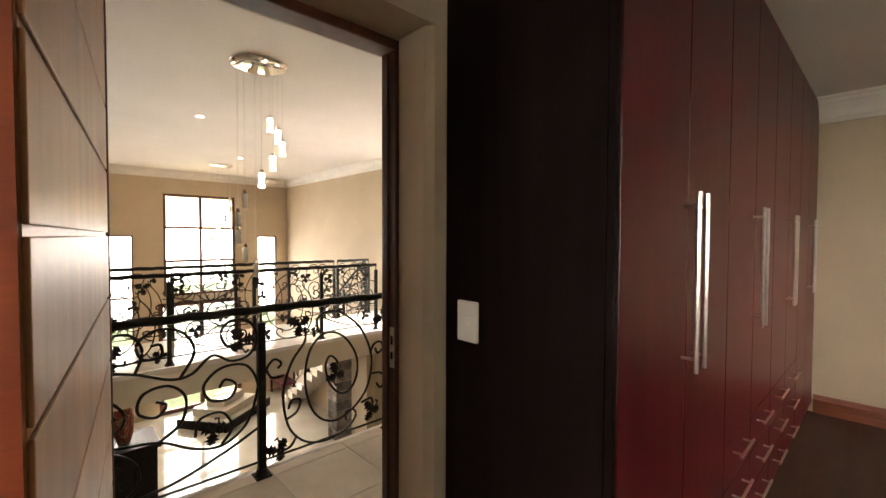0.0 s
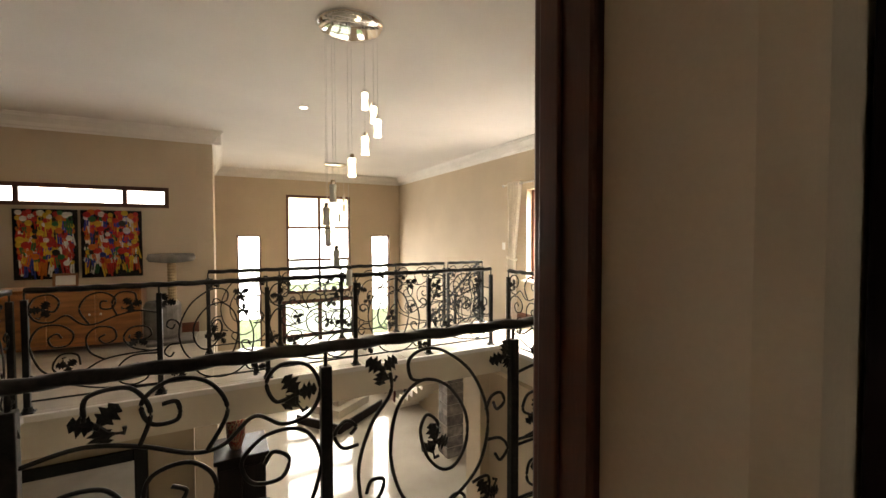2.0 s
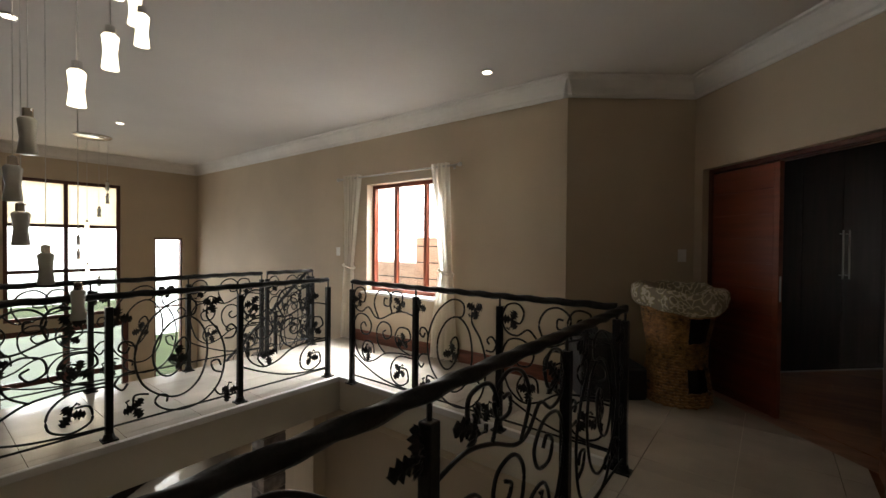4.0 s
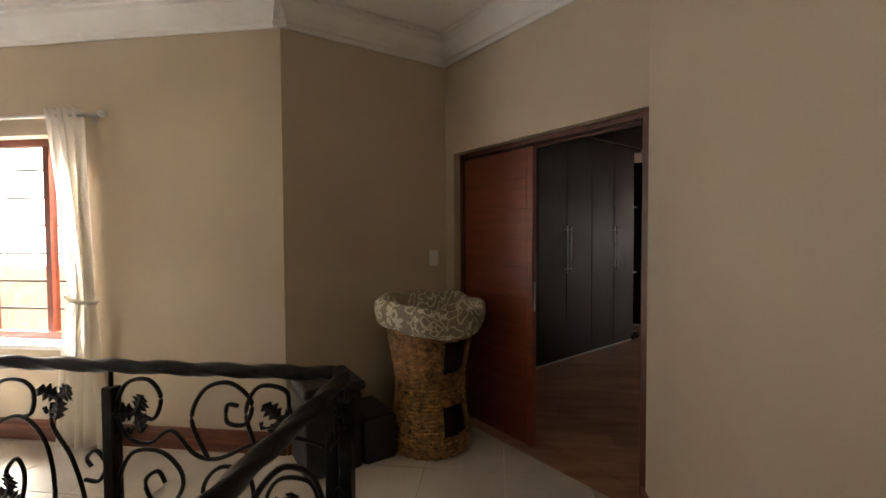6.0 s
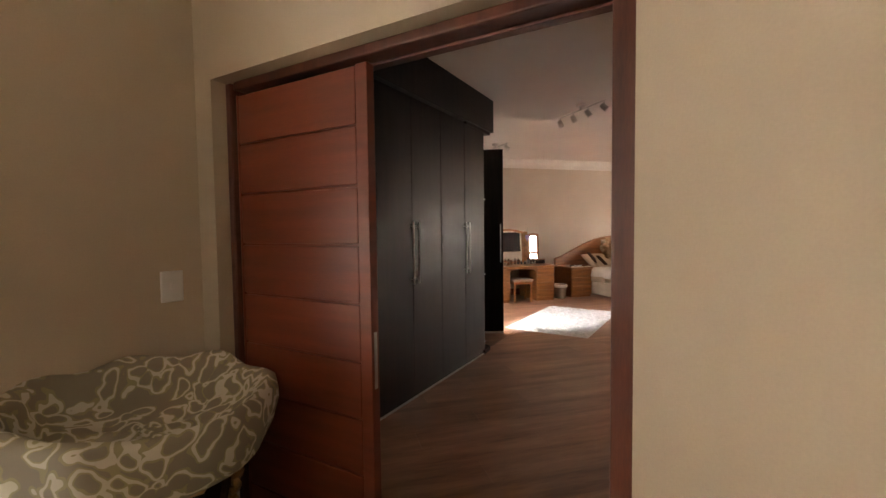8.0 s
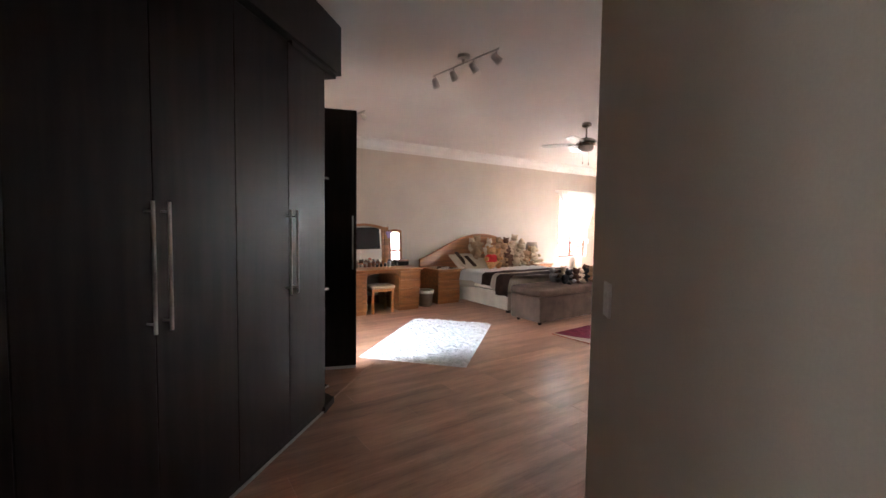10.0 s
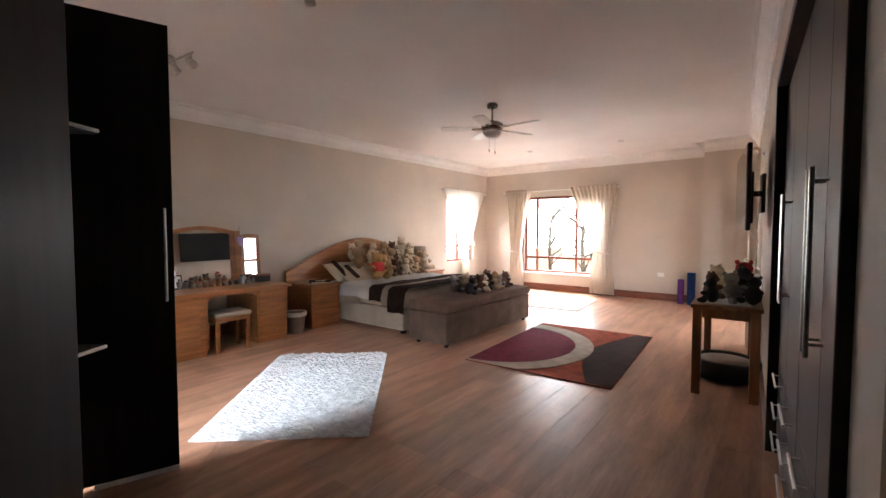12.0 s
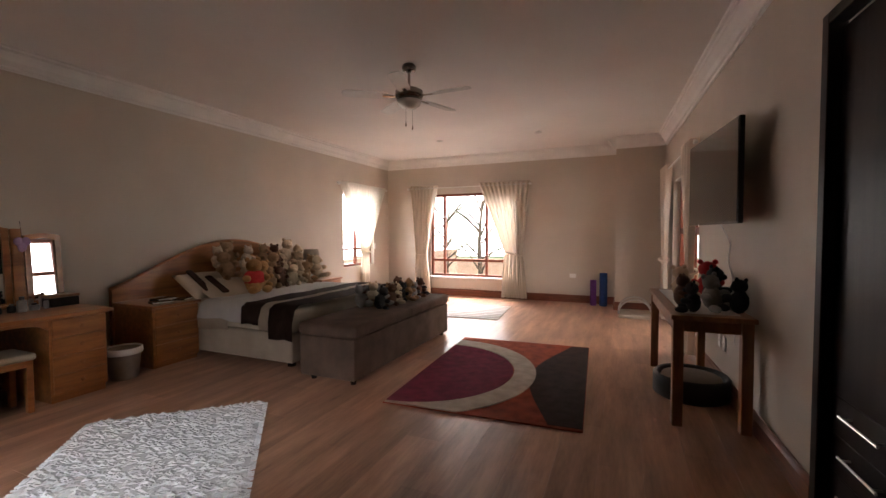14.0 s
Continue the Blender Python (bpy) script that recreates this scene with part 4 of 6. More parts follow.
def curtain(m, top, waist, bottom, z1, zw, z0, mat, label, pleats=9, group="curtains", tie=True, rod_hooks=True):
    """Hanging drape: (x0, x1) spans at the top, at the tie and at the hem; y is the wall's normal."""
    t = thing("curtain", label, "curtain", m, group=group)
    bm = bmesh.new()
    cols, rows = pleats * 8, 40
    g = []
    for j in range(rows + 1):
        z = z0 + (z1 - z0) * j / rows
        if z > zw:
            f = (z - zw) / (z1 - zw)
            a, c = waist[0] + (top[0] - waist[0]) * f, waist[1] + (top[1] - waist[1]) * f
        else:
            f = (zw - z) / max(0.01, zw - z0)
            f = f ** 0.6
            a, c = waist[0] + (bottom[0] - waist[0]) * f, waist[1] + (bottom[1] - waist[1]) * f
        amp = min(0.05, 0.028 * (c - a) / 0.35 + 0.012)
        row = []
        for i in range(cols + 1):
            s = i / cols
            ph = 2 * math.pi * pleats * s
            row.append(bm.verts.new((a + (c - a) * s + 0.008 * math.sin(ph * 0.5 + z * 3), -0.09 + amp * math.cos(ph + 0.5 * math.sin(z * 2.3 + s * 4)) + 0.01 * noise.noise((s * 6, z * 2, 0)), z)))
        g.append(row)
    for j in range(rows):
        for i in range(cols):
            bm.faces.new((g[j][i], g[j][i + 1], g[j + 1][i + 1], g[j + 1][i]))
    part("drape", bm, mat, t, smooth=True)
    if tie:
        a, c = waist
        pts = [(a - 0.01 + (c - a + 0.02) * (0.5 - 0.5 * math.cos(k)), -0.09 - 0.075 * math.sin(k), zw + 0.03 * math.cos(k)) for k in [i * math.pi / 8 for i in range(16)]]
        part("tie_back", tube(bmesh.new(), pts, 0.016, 6, closed=True), mat, t, smooth=True)
    return t


def curtain_rod(m, n, mat, finials=True):
    t = thing("curtain_rod", "brushed metal curtain rod with round finials", "curtain rod", m)
    part("rod", tube(bmesh.new(), [(0, -0.09, 0), (n, -0.09, 0)], 0.011, 10), mat, t, smooth=True)
    for x in (0, n):
        bm = bmesh.new()
        ball(bm, (x - 0.02 if x == 0 else x + 0.02, -0.09, 0), 0.026)
        part("finial", bm, mat, t, smooth=True)
    for x in (0.12, n - 0.12):
        bm = tube(bmesh.new(), [(x, -0.002, 0), (x, -0.09, 0)], 0.008, 6)
        B((x - 0.015, x + 0.015, -0.01, -0.001, -0.03, 0.03), bm=bm)
        part("bracket", bm, mat, t)
    return t


GW = pose(0, 4.06, 0)
curtain_rod(pose(-4.35, 4.06, 2.3), 2.15, M_STEEL)
curtain(GW, (-4.25, -3.9), (-4.2, -4.05), (-4.3, -4.02), 2.34, 1.05, 0.02, M_SHEER, "cream satin curtain tied back on a metal rod", 5)
curtain(GW, (-2.62, -2.35), (-2.45, -2.3), (-2.62, -2.22), 2.34, 1.05, 0.02, M_SHEER, "cream satin curtain tied back, hem bunched on the floor", 5)


# wicker basket bed
def wicker_basket(m):
    t = thing("wicker_cat_basket", "tall woven wicker cat basket with a printed cloth cushion rim", "pet basket", m)
    def rad(z):
        return 0.225 + 0.02 * math.cos(z * 9) + 0.03 * max(0, z - 0.45)
    # black body behind the strands stands in for the shade inside
    sh = part("inside_shade", lathe([(rad(z) - 0.012, z) for z in [0.01 + i * 0.05 for i in range(15)]], 24), M_BLACK, t, "black body standing in for shade inside the basket")
    for k in range(36):
        z = 0.015 + k * 0.0205
        hole = 0.1 < z < 0.28 or 0.46 < z < 0.64
        pts = []
        for i in range(57):
            a = 2 * math.pi * i / 56
            if hole and 5.05 < a < 5.95:
                continue
            r = rad(z) + 0.008 * (1 if (i + k) % 2 else -1)
            pts.append((r * math.cos(a), r * math.sin(a), z + 0.003 * math.sin(i * 1.7 + k)))
        if hole:
            i0 = next(i for i, p in enumerate(pts) if math.atan2(p[1], p[0]) % (2 * math.pi) > 5.9)
            pts = pts[i0:] + pts[:i0]
        part("wicker_strand", tube(bmesh.new(), pts, 0.0115, 6, closed=not hole), M_WICK, t, smooth=True)
    for k in range(14):
        a = 2 * math.pi * k / 14
        if not 5.05 < a < 5.95:
            part("stake", tube(bmesh.new(), [(rad(z) * math.cos(a), rad(z) * math.sin(a), z) for z in [0.01 + i * 0.06 for i in range(13)]], 0.007, 5), M_WICK, t, smooth=True)
    bm = bmesh.new()
    n, k = 48, 18
    rings = []
    prof = [(0.0, 0.74), (0.1, 0.735), (0.2, 0.75), (0.24, 0.8), (0.265, 0.85), (0.3, 0.868), (0.325, 0.85), (0.335, 0.8), (0.325, 0.74), (0.3, 0.715), (0.26, 0.7), (0.22, 0.7)]
    for r, z in prof:
        ring = []
        for i in range(n):
            a = 2 * math.pi * i / n
            wob = 0.012 * math.sin(a * 7 + z * 9) + 0.012 * noise.noise((math.cos(a) * 3, math.sin(a) * 3, z * 5))
            rr = max(0.001, r + (wob if r > 0.15 else 0)) * (1 + 0.05 * math.cos(2 * a))
            ring.append(bm.verts.new((rr * math.cos(a), rr * math.sin(a), z + wob * 0.6 - (0.05 * max(0, math.cos(a - 5.5)) if r > 0.22 else 0))))
        rings.append(ring)
    for a, c in zip(rings, rings[1:]):
        for i in range(n):
            bm.faces.new((a[i], a[(i + 1) % n], c[(i + 1) % n], c[i]))
    part("cushion_liner", bm, M_DAMASK, t, "grey and cream leaf-print cushion liner", True)
    return t


wicker_basket(pose(-0.02, 4.36, 0, 0, 0, 10) @ Matrix.Diagonal((1.12, 1.12, 1.2, 1)))
ps = thing("pet_steps", "black padded pet steps against the recess wall", "pet steps", pose(-0.665, 3.99, 0, 0, 0, 129))
part("upper_step", B((-0.2, 0.2, -0.2, 0.16, 0.0, 0.5), bevel=0.03), M_LEATH, ps)
part("lower_step", B((-0.2, 0.2, -0.44, -0.205, 0.0, 0.3), bevel=0.03), M_LEATH, ps)
part("top_pad", B((-0.22, 0.21, -0.22, 0.17, 0.5, 0.56), bevel=0.025), M_LEATH, ps)

# rosette display, sideboard, cat tree
RC = [plain("rosette_red", (0.5, 0.03, 0.02)), plain("rosette_blue", (0.03, 0.05, 0.32)), plain("rosette_white", (0.7, 0.68, 0.64)), plain("rosette_orange", (0.6, 0.16, 0.02)), plain("rosette_yellow", (0.65, 0.42, 0.04)), plain("rosette_green", (0.03, 0.15, 0.05)), plain("rosette_black", (0.02, 0.02, 0.02))]


def rosette_panel(y0, y1, label):
    t = thing("rosette_display", label, "rosette display", pose(-5.695, y0, 0.88, 0, 0, 90))
    w = y1 - y0
    part("backing", B((0, w, -0.015, 0, 0, 0.92), bevel=0.003), M_BLACK, t)
    rnd = random.Random(int(y1 * 100))
    for k in range(110):
        x, z, r = 0.05 + (w - 0.1) * ((k % 11) + rnd.uniform(0.2, 0.8)) / 11, 0.2 + 0.7 * ((k // 11) + rnd.uniform(0.1, 0.9)) / 10, rnd.uniform(0.028, 0.045)
        mat, m2 = rnd.choice(RC + RC[:1] * 3 + RC[2:5]), rnd.choice(RC + RC[:1] * 3 + RC[2:5])
        bm = lathe([(r, 0), (r * 1.0, 0.008), (r * 0.6, 0.016), (r * 0.5, 0.012), (0.002, 0.016)], 12)
        d = -0.017 - 0.006 * (k % 5)
        o = part("rosette", bm, mat, t)
        o.matrix_basis = pose(x, d, z, 90)
        o = part("ribbon", B((-0.022, -0.003, -0.004, 0, -0.2 * rnd.uniform(0.6, 1), 0), (0.003, 0.022, -0.007, -0.003, -0.2 * rnd.uniform(0.6, 1), 0)), m2, t)
        o.matrix_basis = pose(x, d, z - r * 0.5, 0, rnd.uniform(-12, 12), 0)


rosette_panel(-2.75, -2.1, "crowded board of red, blue and orange award rosettes")
rosette_panel(-2.07, -1.39, "crowded board of orange, white and green award rosettes")
sb = thing("sideboard", "honey wood sideboard below the rosettes", "sideboard", pose(-5.68, -3.25, 0, 0, 0, 90))
part("carcass", B((0, 1.9, -0.5, -0.02, 0.05, 0.76), bevel=0.005), M_PINE, sb)
part("top", B((-0.02, 1.92, -0.53, -0.02, 0.76, 0.79), bevel=0.008), M_PINE, sb)
for k in range(4):
    d = part("door", B((0.01 + k * 0.475, 0.465 + k * 0.475, -0.52, -0.501, 0.09, 0.745), bevel=0.006), M_PINE, sb)
    part("knob", lathe([(0.006, 0), (0.014, 0.012), (0.01, 0.02)], 10), M_STEEL, d).matrix_basis = pose(0.05 + k * 0.475 + (0.36 if k % 2 == 0 else 0), -0.52, 0.45, 90)
pf = thing("photo_frame", "small framed photograph leaning on the sideboard", "photo frame", pose(-5.4, -2.3, 0.789, 0, 0, 90) @ pose(0, 0, 0, -6))
part("frame", B((0, 0.26, -0.02, 0, 0, 0.03), (0, 0.26, -0.02, 0, 0.15, 0.18), (0, 0.03, -0.02, 0, 0.03, 0.15), (0.23, 0.26, -0.02, 0, 0.03, 0.15), bevel=0.003), M_OAK, pf)
part("picture", B((0.03, 0.23, -0.012, -0.004, 0.03, 0.15)), M_WHITE, pf)
ct = thing("cat_tree", "grey plush cat tree with rope post", "cat tree", pose(-5.2, -1.0, 0))
M_PLUSH = plain("grey_plush", (0.2, 0.18, 0.16), 0.95, 0.4)
part("base", B((-0.28, 0.28, -0.28, 0.28, 0, 0.05), bevel=0.015), M_PLUSH, ct)
part("post", lathe([(0.05, 0.05)] + [(0.05 + 0.006 * (i % 2), 0.06 + i * 0.02) for i in range(52)], 14), plain("sisal_rope", (0.45, 0.34, 0.2)), ct, "sisal rope post")
part("box", lathe([(0.2, 0.06), (0.22, 0.1), (0.22, 0.5), (0.19, 0.55)], 20), M_PLUSH, ct).matrix_basis = pose(-0.05, -0.12, 0)
part("perch", lathe([(0.1, 1.08), (0.26, 1.1), (0.29, 1.14), (0.27, 1.2), (0.2, 1.16), (0.02, 1.13)], 22), M_PLUSH, ct, "padded grey perch", True)

# ---- bedroom ----
def knob(parent, x, y, z, mat=None):
    o = part("knob", lathe([(0.007, 0), (0.015, 0.012), (0.017, 0.02), (0.008, 0.026)], 10), mat or M_PINE, parent)
    o.matrix_basis = pose(x, y, z, 90)


# dressing table, front along y = -0.46, back at the wall
dt = thing("dressing_table", "honey pine dressing table with a cupboard, drawers and kneehole", "dressing table", pose(3.45, 11.57, 0))
part("cupboard_body", B((0.0, 0.66, -0.88, -0.02, 0.06, 0.7), bevel=0.004), M_PINE, dt)
part("drawer_body", B((1.27, 1.68, -0.84, -0.02, 0.06, 0.7), bevel=0.004), M_PINE, dt)
part("plinth", B((0.01, 0.65, -0.86, -0.03, 0, 0.06)), M_PINE, dt)
part("plinth", B((1.28, 1.67, -0.82, -0.03, 0, 0.06)), M_PINE, dt)
part("top", B((-0.02, 1.71, -0.91, -0.01, 0.7, 0.735), bevel=0.01), M_PINE, dt)
part("kneehole_apron", prism(bmesh.new(), [(0.66, 0.0), (1.27, 0.0), (1.27, 0.09), (1.2, 0.045), (1.1, 0.03), (0.83, 0.03), (0.73, 0.045), (0.66, 0.09)], 0.0, 0.02), M_PINE, dt).matrix_basis = pose(0, -0.84, 0.698, -90)
d = part("door", B((0.02, 0.64, -0.9, -0.881, 0.09, 0.68), bevel=0.005), M_PINE, dt)
part("raised_panel", prism(bmesh.new(), [(0.1, 0.17), (0.56, 0.17), (0.56, 0.54), (0.5, 0.57), (0.42, 0.59), (0.33, 0.62), (0.24, 0.59), (0.16, 0.57), (0.1, 0.54)], 0.0, 0.012), M_PINE, d).matrix_basis = pose(0, -0.9, 0, 90)
knob(d, 0.6, -0.9, 0.42)
for k in range(4):
    d = part("drawer", B((1.285, 1.665, -0.86, -0.841, 0.085 + k * 0.152, 0.228 + k * 0.152), bevel=0.006), M_PINE, dt)
    knob(d, 1.475, -0.86, 0.157 + k * 0.152)

vm = thing("vanity_mirror", "three-part pine vanity mirror with an arched centre", "mirror", pose(4.0, 11.44, 0.735, -4))


def mirror_panel(x0, x1, h, arch, m, name):
    n = 12
    def outline(ins):
        a, c = x0 + ins, x1 - ins
        return [(a, ins), (c, ins)] + [(c + (a - c) * i / n, h - ins + arch * math.sin(math.pi * i / n)) for i in range(n + 1)]
    bm = bmesh.new()
    o, i = outline(0), outline(0.045)
    vs = [[bm.verts.new((x, y, z)) for x, z in ring] for ring in (o, i) for y in (-0.03, 0.0)]
    k = len(o)
    for q in range(k):
        r = (q + 1) % k
        for a, c in ((0, 1), (0, 2), (1, 3), (2, 3)):
            bm.faces.new((vs[a][q], vs[a][r], vs[c][r], vs[c][q]))
    f = part(name, bm, M_PINE, vm)
    f.matrix_basis = m
    bm = bmesh.new()
    a, c = [bm.verts.new((x, -0.016, z)) for x, z in i], [bm.verts.new((x, -0.008, z)) for x, z in i]
    bm.faces.new(a), bm.faces.new(c[::-1])
    for q in range(k):
        bm.faces.new((a[q], a[(q + 1) % k], c[(q + 1) % k], c[q]))
    part("mirror_glass", bm, M_MIRROR, f)


mirror_panel(0.0, 0.78, 0.7, 0.06, pose(0, 0, 0), "centre_frame")
part("side_post", B((0.79, 0.87, -0.035, 0.0, 0, 0.7), bevel=0.006), M_PINE, vm)
part("side_post", B((-0.09, -0.01, -0.035, 0.0, 0, 0.7), bevel=0.006), M_PINE, vm)
mirror_panel(0.0, 0.28, 0.64, 0.02, pose(0.88, 0, 0, 0, 0, 5.5), "wing_frame")
mirror_panel(-0.28, 0.0, 0.64, 0.02, pose(-0.1, 0, 0, 0, 0, 14), "wing_frame")
part("base_ledge", B((-0.35, 1.14, -0.06, 0.06, -0.001, 0.03), bevel=0.006), M_PINE, vm)

stool = thing("dressing_stool", "pine dressing stool with a beige cushion in the kneehole", "stool", pose(4.4, 10.84, 0))
for x in (-0.2, 0.16):
    for y in (-0.15, 0.12):
        part("leg", B((x, x + 0.04, y, y + 0.04, 0, 0.4), bevel=0.004), M_PINE, stool)
part("apron", B((-0.2, 0.2, -0.15, 0.16, 0.36, 0.41), bevel=0.004), M_PINE, stool)
part("cushion", B((-0.22, 0.22, -0.17, 0.18, 0.411, 0.465), bevel=0.022), M_BEIGEFAB, stool, "beige padded cushion", True)

# things on the dressing table
rnd = random.Random(5)
cols = [plain("pot_%s" % k, c, 0.3, 0.0) for k, c in (("cream", (0.3, 0.25, 0.2)), ("amber", (0.22, 0.09, 0.05)), ("dark", (0.04, 0.03, 0.03)), ("silver", (0.25, 0.24, 0.23)))]
for k in range(26):
    x = 3.6 + 1.5 * ((k * 0.618) % 1)
    y = 11.1 + 0.22 * ((k * 0.37) % 1)
    r, h = rnd.uniform(0.018, 0.04), rnd.uniform(0.05, 0.13)
    t = thing("cosmetic_pot", "small cosmetic bottle or pot on the dressing table", "cosmetic", pose(x, y, 0.735), group="cosmetics on the dressing table")
    part("bottle", lathe([(r * 0.9, 0), (r, 0.008), (r, h * 0.7), (r * 0.6, h * 0.8)], 12), cols[k % 4], t, smooth=True)
    part("cap", lathe([(r * 0.55, h * 0.8), (r * 0.55, h), (r * 0.3, h * 1.02)], 10), cols[(k * 3 + 1) % 4], t)
sm = thing("makeup_mirror", "round makeup mirror on a small stand", "mirror", pose(3.82, 11.0, 0.735))
part("stand", lathe([(0.06, 0), (0.05, 0.012), (0.01, 0.02), (0.008, 0.13)], 14), M_CHROME, sm)
o = part("rim", tube(bmesh.new(), [(0.085 * math.cos(a), 0, 0.085 * math.sin(a)) for a in [i * math.pi / 14 for i in range(28)]], 0.008, 6, closed=True), M_CHROME, sm)
o.matrix_basis = pose(0, 0, 0.21, 12)
o = part("mirror_glass", lathe([(0.082, -0.003), (0.082, 0.003)], 28), M_MIRROR, sm)
o.matrix_basis = pose(0, 0, 0.21, 102)
jb = thing("jewellery_box", "dark wooden jewellery box on the dressing table", "box", pose(5.02, 11.2, 0.735))
part("box", B((-0.11, 0.11, -0.07, 0.07, 0, 0.08), bevel=0.006), M_DARK, jb)
part("lid", B((-0.115, 0.115, -0.075, 0.075, 0.081, 0.105), bevel=0.008), M_OAK, jb)
pt = thing("photo_frame", "small dark photo frame on the dressing table", "photo frame", pose(3.98, 11.2, 0.735) @ pose(0, 0, 0, -10))
part("frame", B((-0.06, 0.06, -0.012, 0, 0, 0.17), bevel=0.004), M_BLACK, pt)
part("picture", B((-0.045, 0.045, -0.015, -0.0125, 0.015, 0.155)), M_UNLIT, pt)
dc = thing("hanging_trinket", "lilac heart-shaped trinket hanging from the mirror", "ornament", pose(4.84, 11.38, 1.3))
bm = ball(bmesh.new(), (-0.025, 0, 0.02), (0.035, 0.012, 0.04))
ball(bm, (0.025, 0, 0.02), (0.035, 0.012, 0.04)), ball(bm, (0, 0, -0.02), (0.035, 0.012, 0.055))
part("heart", bm, plain("lilac_felt", (0.4, 0.25, 0.45)), dc, smooth=True)
part("cord", tube(bmesh.new(), [(0, 0, 0.04), (0, 0.03, 0.2)], 0.002, 4), M_DARK, dc)

bin_ = thing("waste_bin", "grey lined waste bin beside the dressing table", "bin", pose(5.36, 10.9, 0))
part("bucket", lathe([(0.11, 0), (0.115, 0.01), (0.145, 0.28), (0.15, 0.285), (0.138, 0.285), (0.11, 0.02), (0.002, 0.015)], 24), M_SHADE, bin_, smooth=True)
part("liner", lathe([(0.152, 0.24), (0.158, 0.25), (0.155, 0.295), (0.148, 0.3), (0.14, 0.29), (0.135, 0.2)], 24), M_PLAST, bin_, "white bin liner", True)

ns = thing("nightstand", "honey pine bedside cabinet with drawers", "nightstand", pose(5.62, 11.55, 0))
part("body", B((0, 0.5, -0.68, -0.02, 0.05, 0.62), bevel=0.004), M_PINE, ns)
part("plinth", B((0.01, 0.49, -0.66, -0.03, 0, 0.05)), M_PINE, ns)
part("top", B((-0.02, 0.52, -0.71, -0.01, 0.62, 0.65), bevel=0.008), M_PINE, ns)
for k in range(3):
    d = part("drawer", B((0.02, 0.48, -0.7, -0.681, 0.07 + k * 0.185, 0.245 + k * 0.185), bevel=0.006), M_PINE, ns)
    knob(d, 0.25, -0.7, 0.157 + k * 0.185)
for k, (x, y, w, h) in enumerate(((5.72, 11.1, 0.2, 0.02), (5.8, 11.2, 0.22, 0.03), (5.95, 11.05, 0.16, 0.015))):
    b = thing("book", "dark-covered book lying on the bedside cabinet", "book", pose(x, y, 0.65, 0, 0, 20 * k - 15), group="books by the bed")
    part("cover", B((0, w, -0.13, 0, 0, 0.003), (0, w, -0.13, 0, h - 0.003, h), (0, 0.004, -0.13, 0, 0.003, h - 0.003)), M_BLACK, b)
    part("pages", B((0.004, w - 0.004, -0.127, -0.003, 0.003, h - 0.003)), M_WHITE, b)
ns2 = copy_thing(ns, pose(8.22, 11.55, 0))
lamp = thing("table_lamp", "bedside lamp with a taupe drum shade, unlit", "lamp", pose(8.5, 11.3, 0.65))
part("base", lathe([(0.06, 0), (0.065, 0.01), (0.03, 0.03), (0.018, 0.06), (0.03, 0.12), (0.014, 0.2), (0.01, 0.3)], 18), M_STEEL, lamp, smooth=True)
part("shade", lathe([(0.14, 0.3), (0.142, 0.3), (0.115, 0.47), (0.112, 0.47)], 24), M_SHADE, lamp, smooth=True)

# bed: head at the wall, foot towards the room
bed = thing("double_bed", "king bed with an arched pine headboard and beige base", "bed", pose(6.15, 11.58, 0))
n = 24
hb = [(-0.55, 0.0), (2.55, 0.0)] + [(2.55 - 3.1 * i / n, 0.78 + 0.5 * math.sin(math.pi * i / n) ** 1.2) for i in range(n + 1)]
part("headboard", prism(bmesh.new(), hb, -0.02, 0.03), M_PINE, bed, "arched honey pine headboard").matrix_basis = pose(0, -0.05, 0, 90)
part("headboard_rim", tube(bmesh.new(), [(x, -0.05, z) for x, z in hb[2:]], 0.03, 8), M_PINE, bed, smooth=True)
part("base", B((0, 2.0, -2.02, -0.1, 0.06, 0.36), bevel=0.02), M_BEIGEFAB, bed)
part("mattress", B((0.0, 2.0, -2.02, -0.1, 0.362, 0.6), bevel=0.05), M_CREAM, bed, smooth=True)
for x in (0.08, 1.87):
    for y in (-1.95, -0.25):
        part("foot", B((x, x + 0.06, y, y + 0.06, 0, 0.06)), M_BLACK, bed)


def spread(name, y0, y1, over, lift, mat, label, rest, hem=0.3):
    """Cloth across the bed from y0 to y1, hanging down both sides to the hem."""
    t = tagged(new(name), label, rest)
    t.matrix_basis = pose(6.15, 11.58, 0)
    bm = bmesh.new()
    nx, ny = 44, 14
    prof = [(-0.03, hem), (-0.03, 0.45), (-0.02, 0.58), (0.05, 0.62)] + [(0.05 + 1.9 * i / 30, 0.62) for i in range(1, 30)] + [(1.95, 0.62), (2.02, 0.58), (2.03, 0.45), (2.03, hem)]
    g = []
    for j in range(ny + 1):
        y = y0 + (y1 - y0) * j / ny
        row = []
        for i, (x, z) in enumerate(prof):
            wv = 0.012 * noise.noise((x * 3, y * 4, lift * 50)) + 0.005 * noise.noise((x * 11, y * 9, 3))
            side = 0.02 * math.sin(y * 14) if z < 0.5 else 0
            s = -1 if x < 1 else 1
            row.append(bm.verts.new((x + s * (lift + side + (0.012 if z < 0.5 else 0)), y, z + lift + (wv if z > 0.5 else wv * 2))))
        g.append(row)
    for j in range(ny):
        for i in range(len(prof) - 1):
            bm.faces.new((g[j][i], g[j][i + 1], g[j + 1][i + 1], g[j + 1][i]))
    bmesh.ops.solidify(bm, geom=bm.faces[:], thickness=0.012)
    part("cloth", bm, mat, t, smooth=True)
    return t


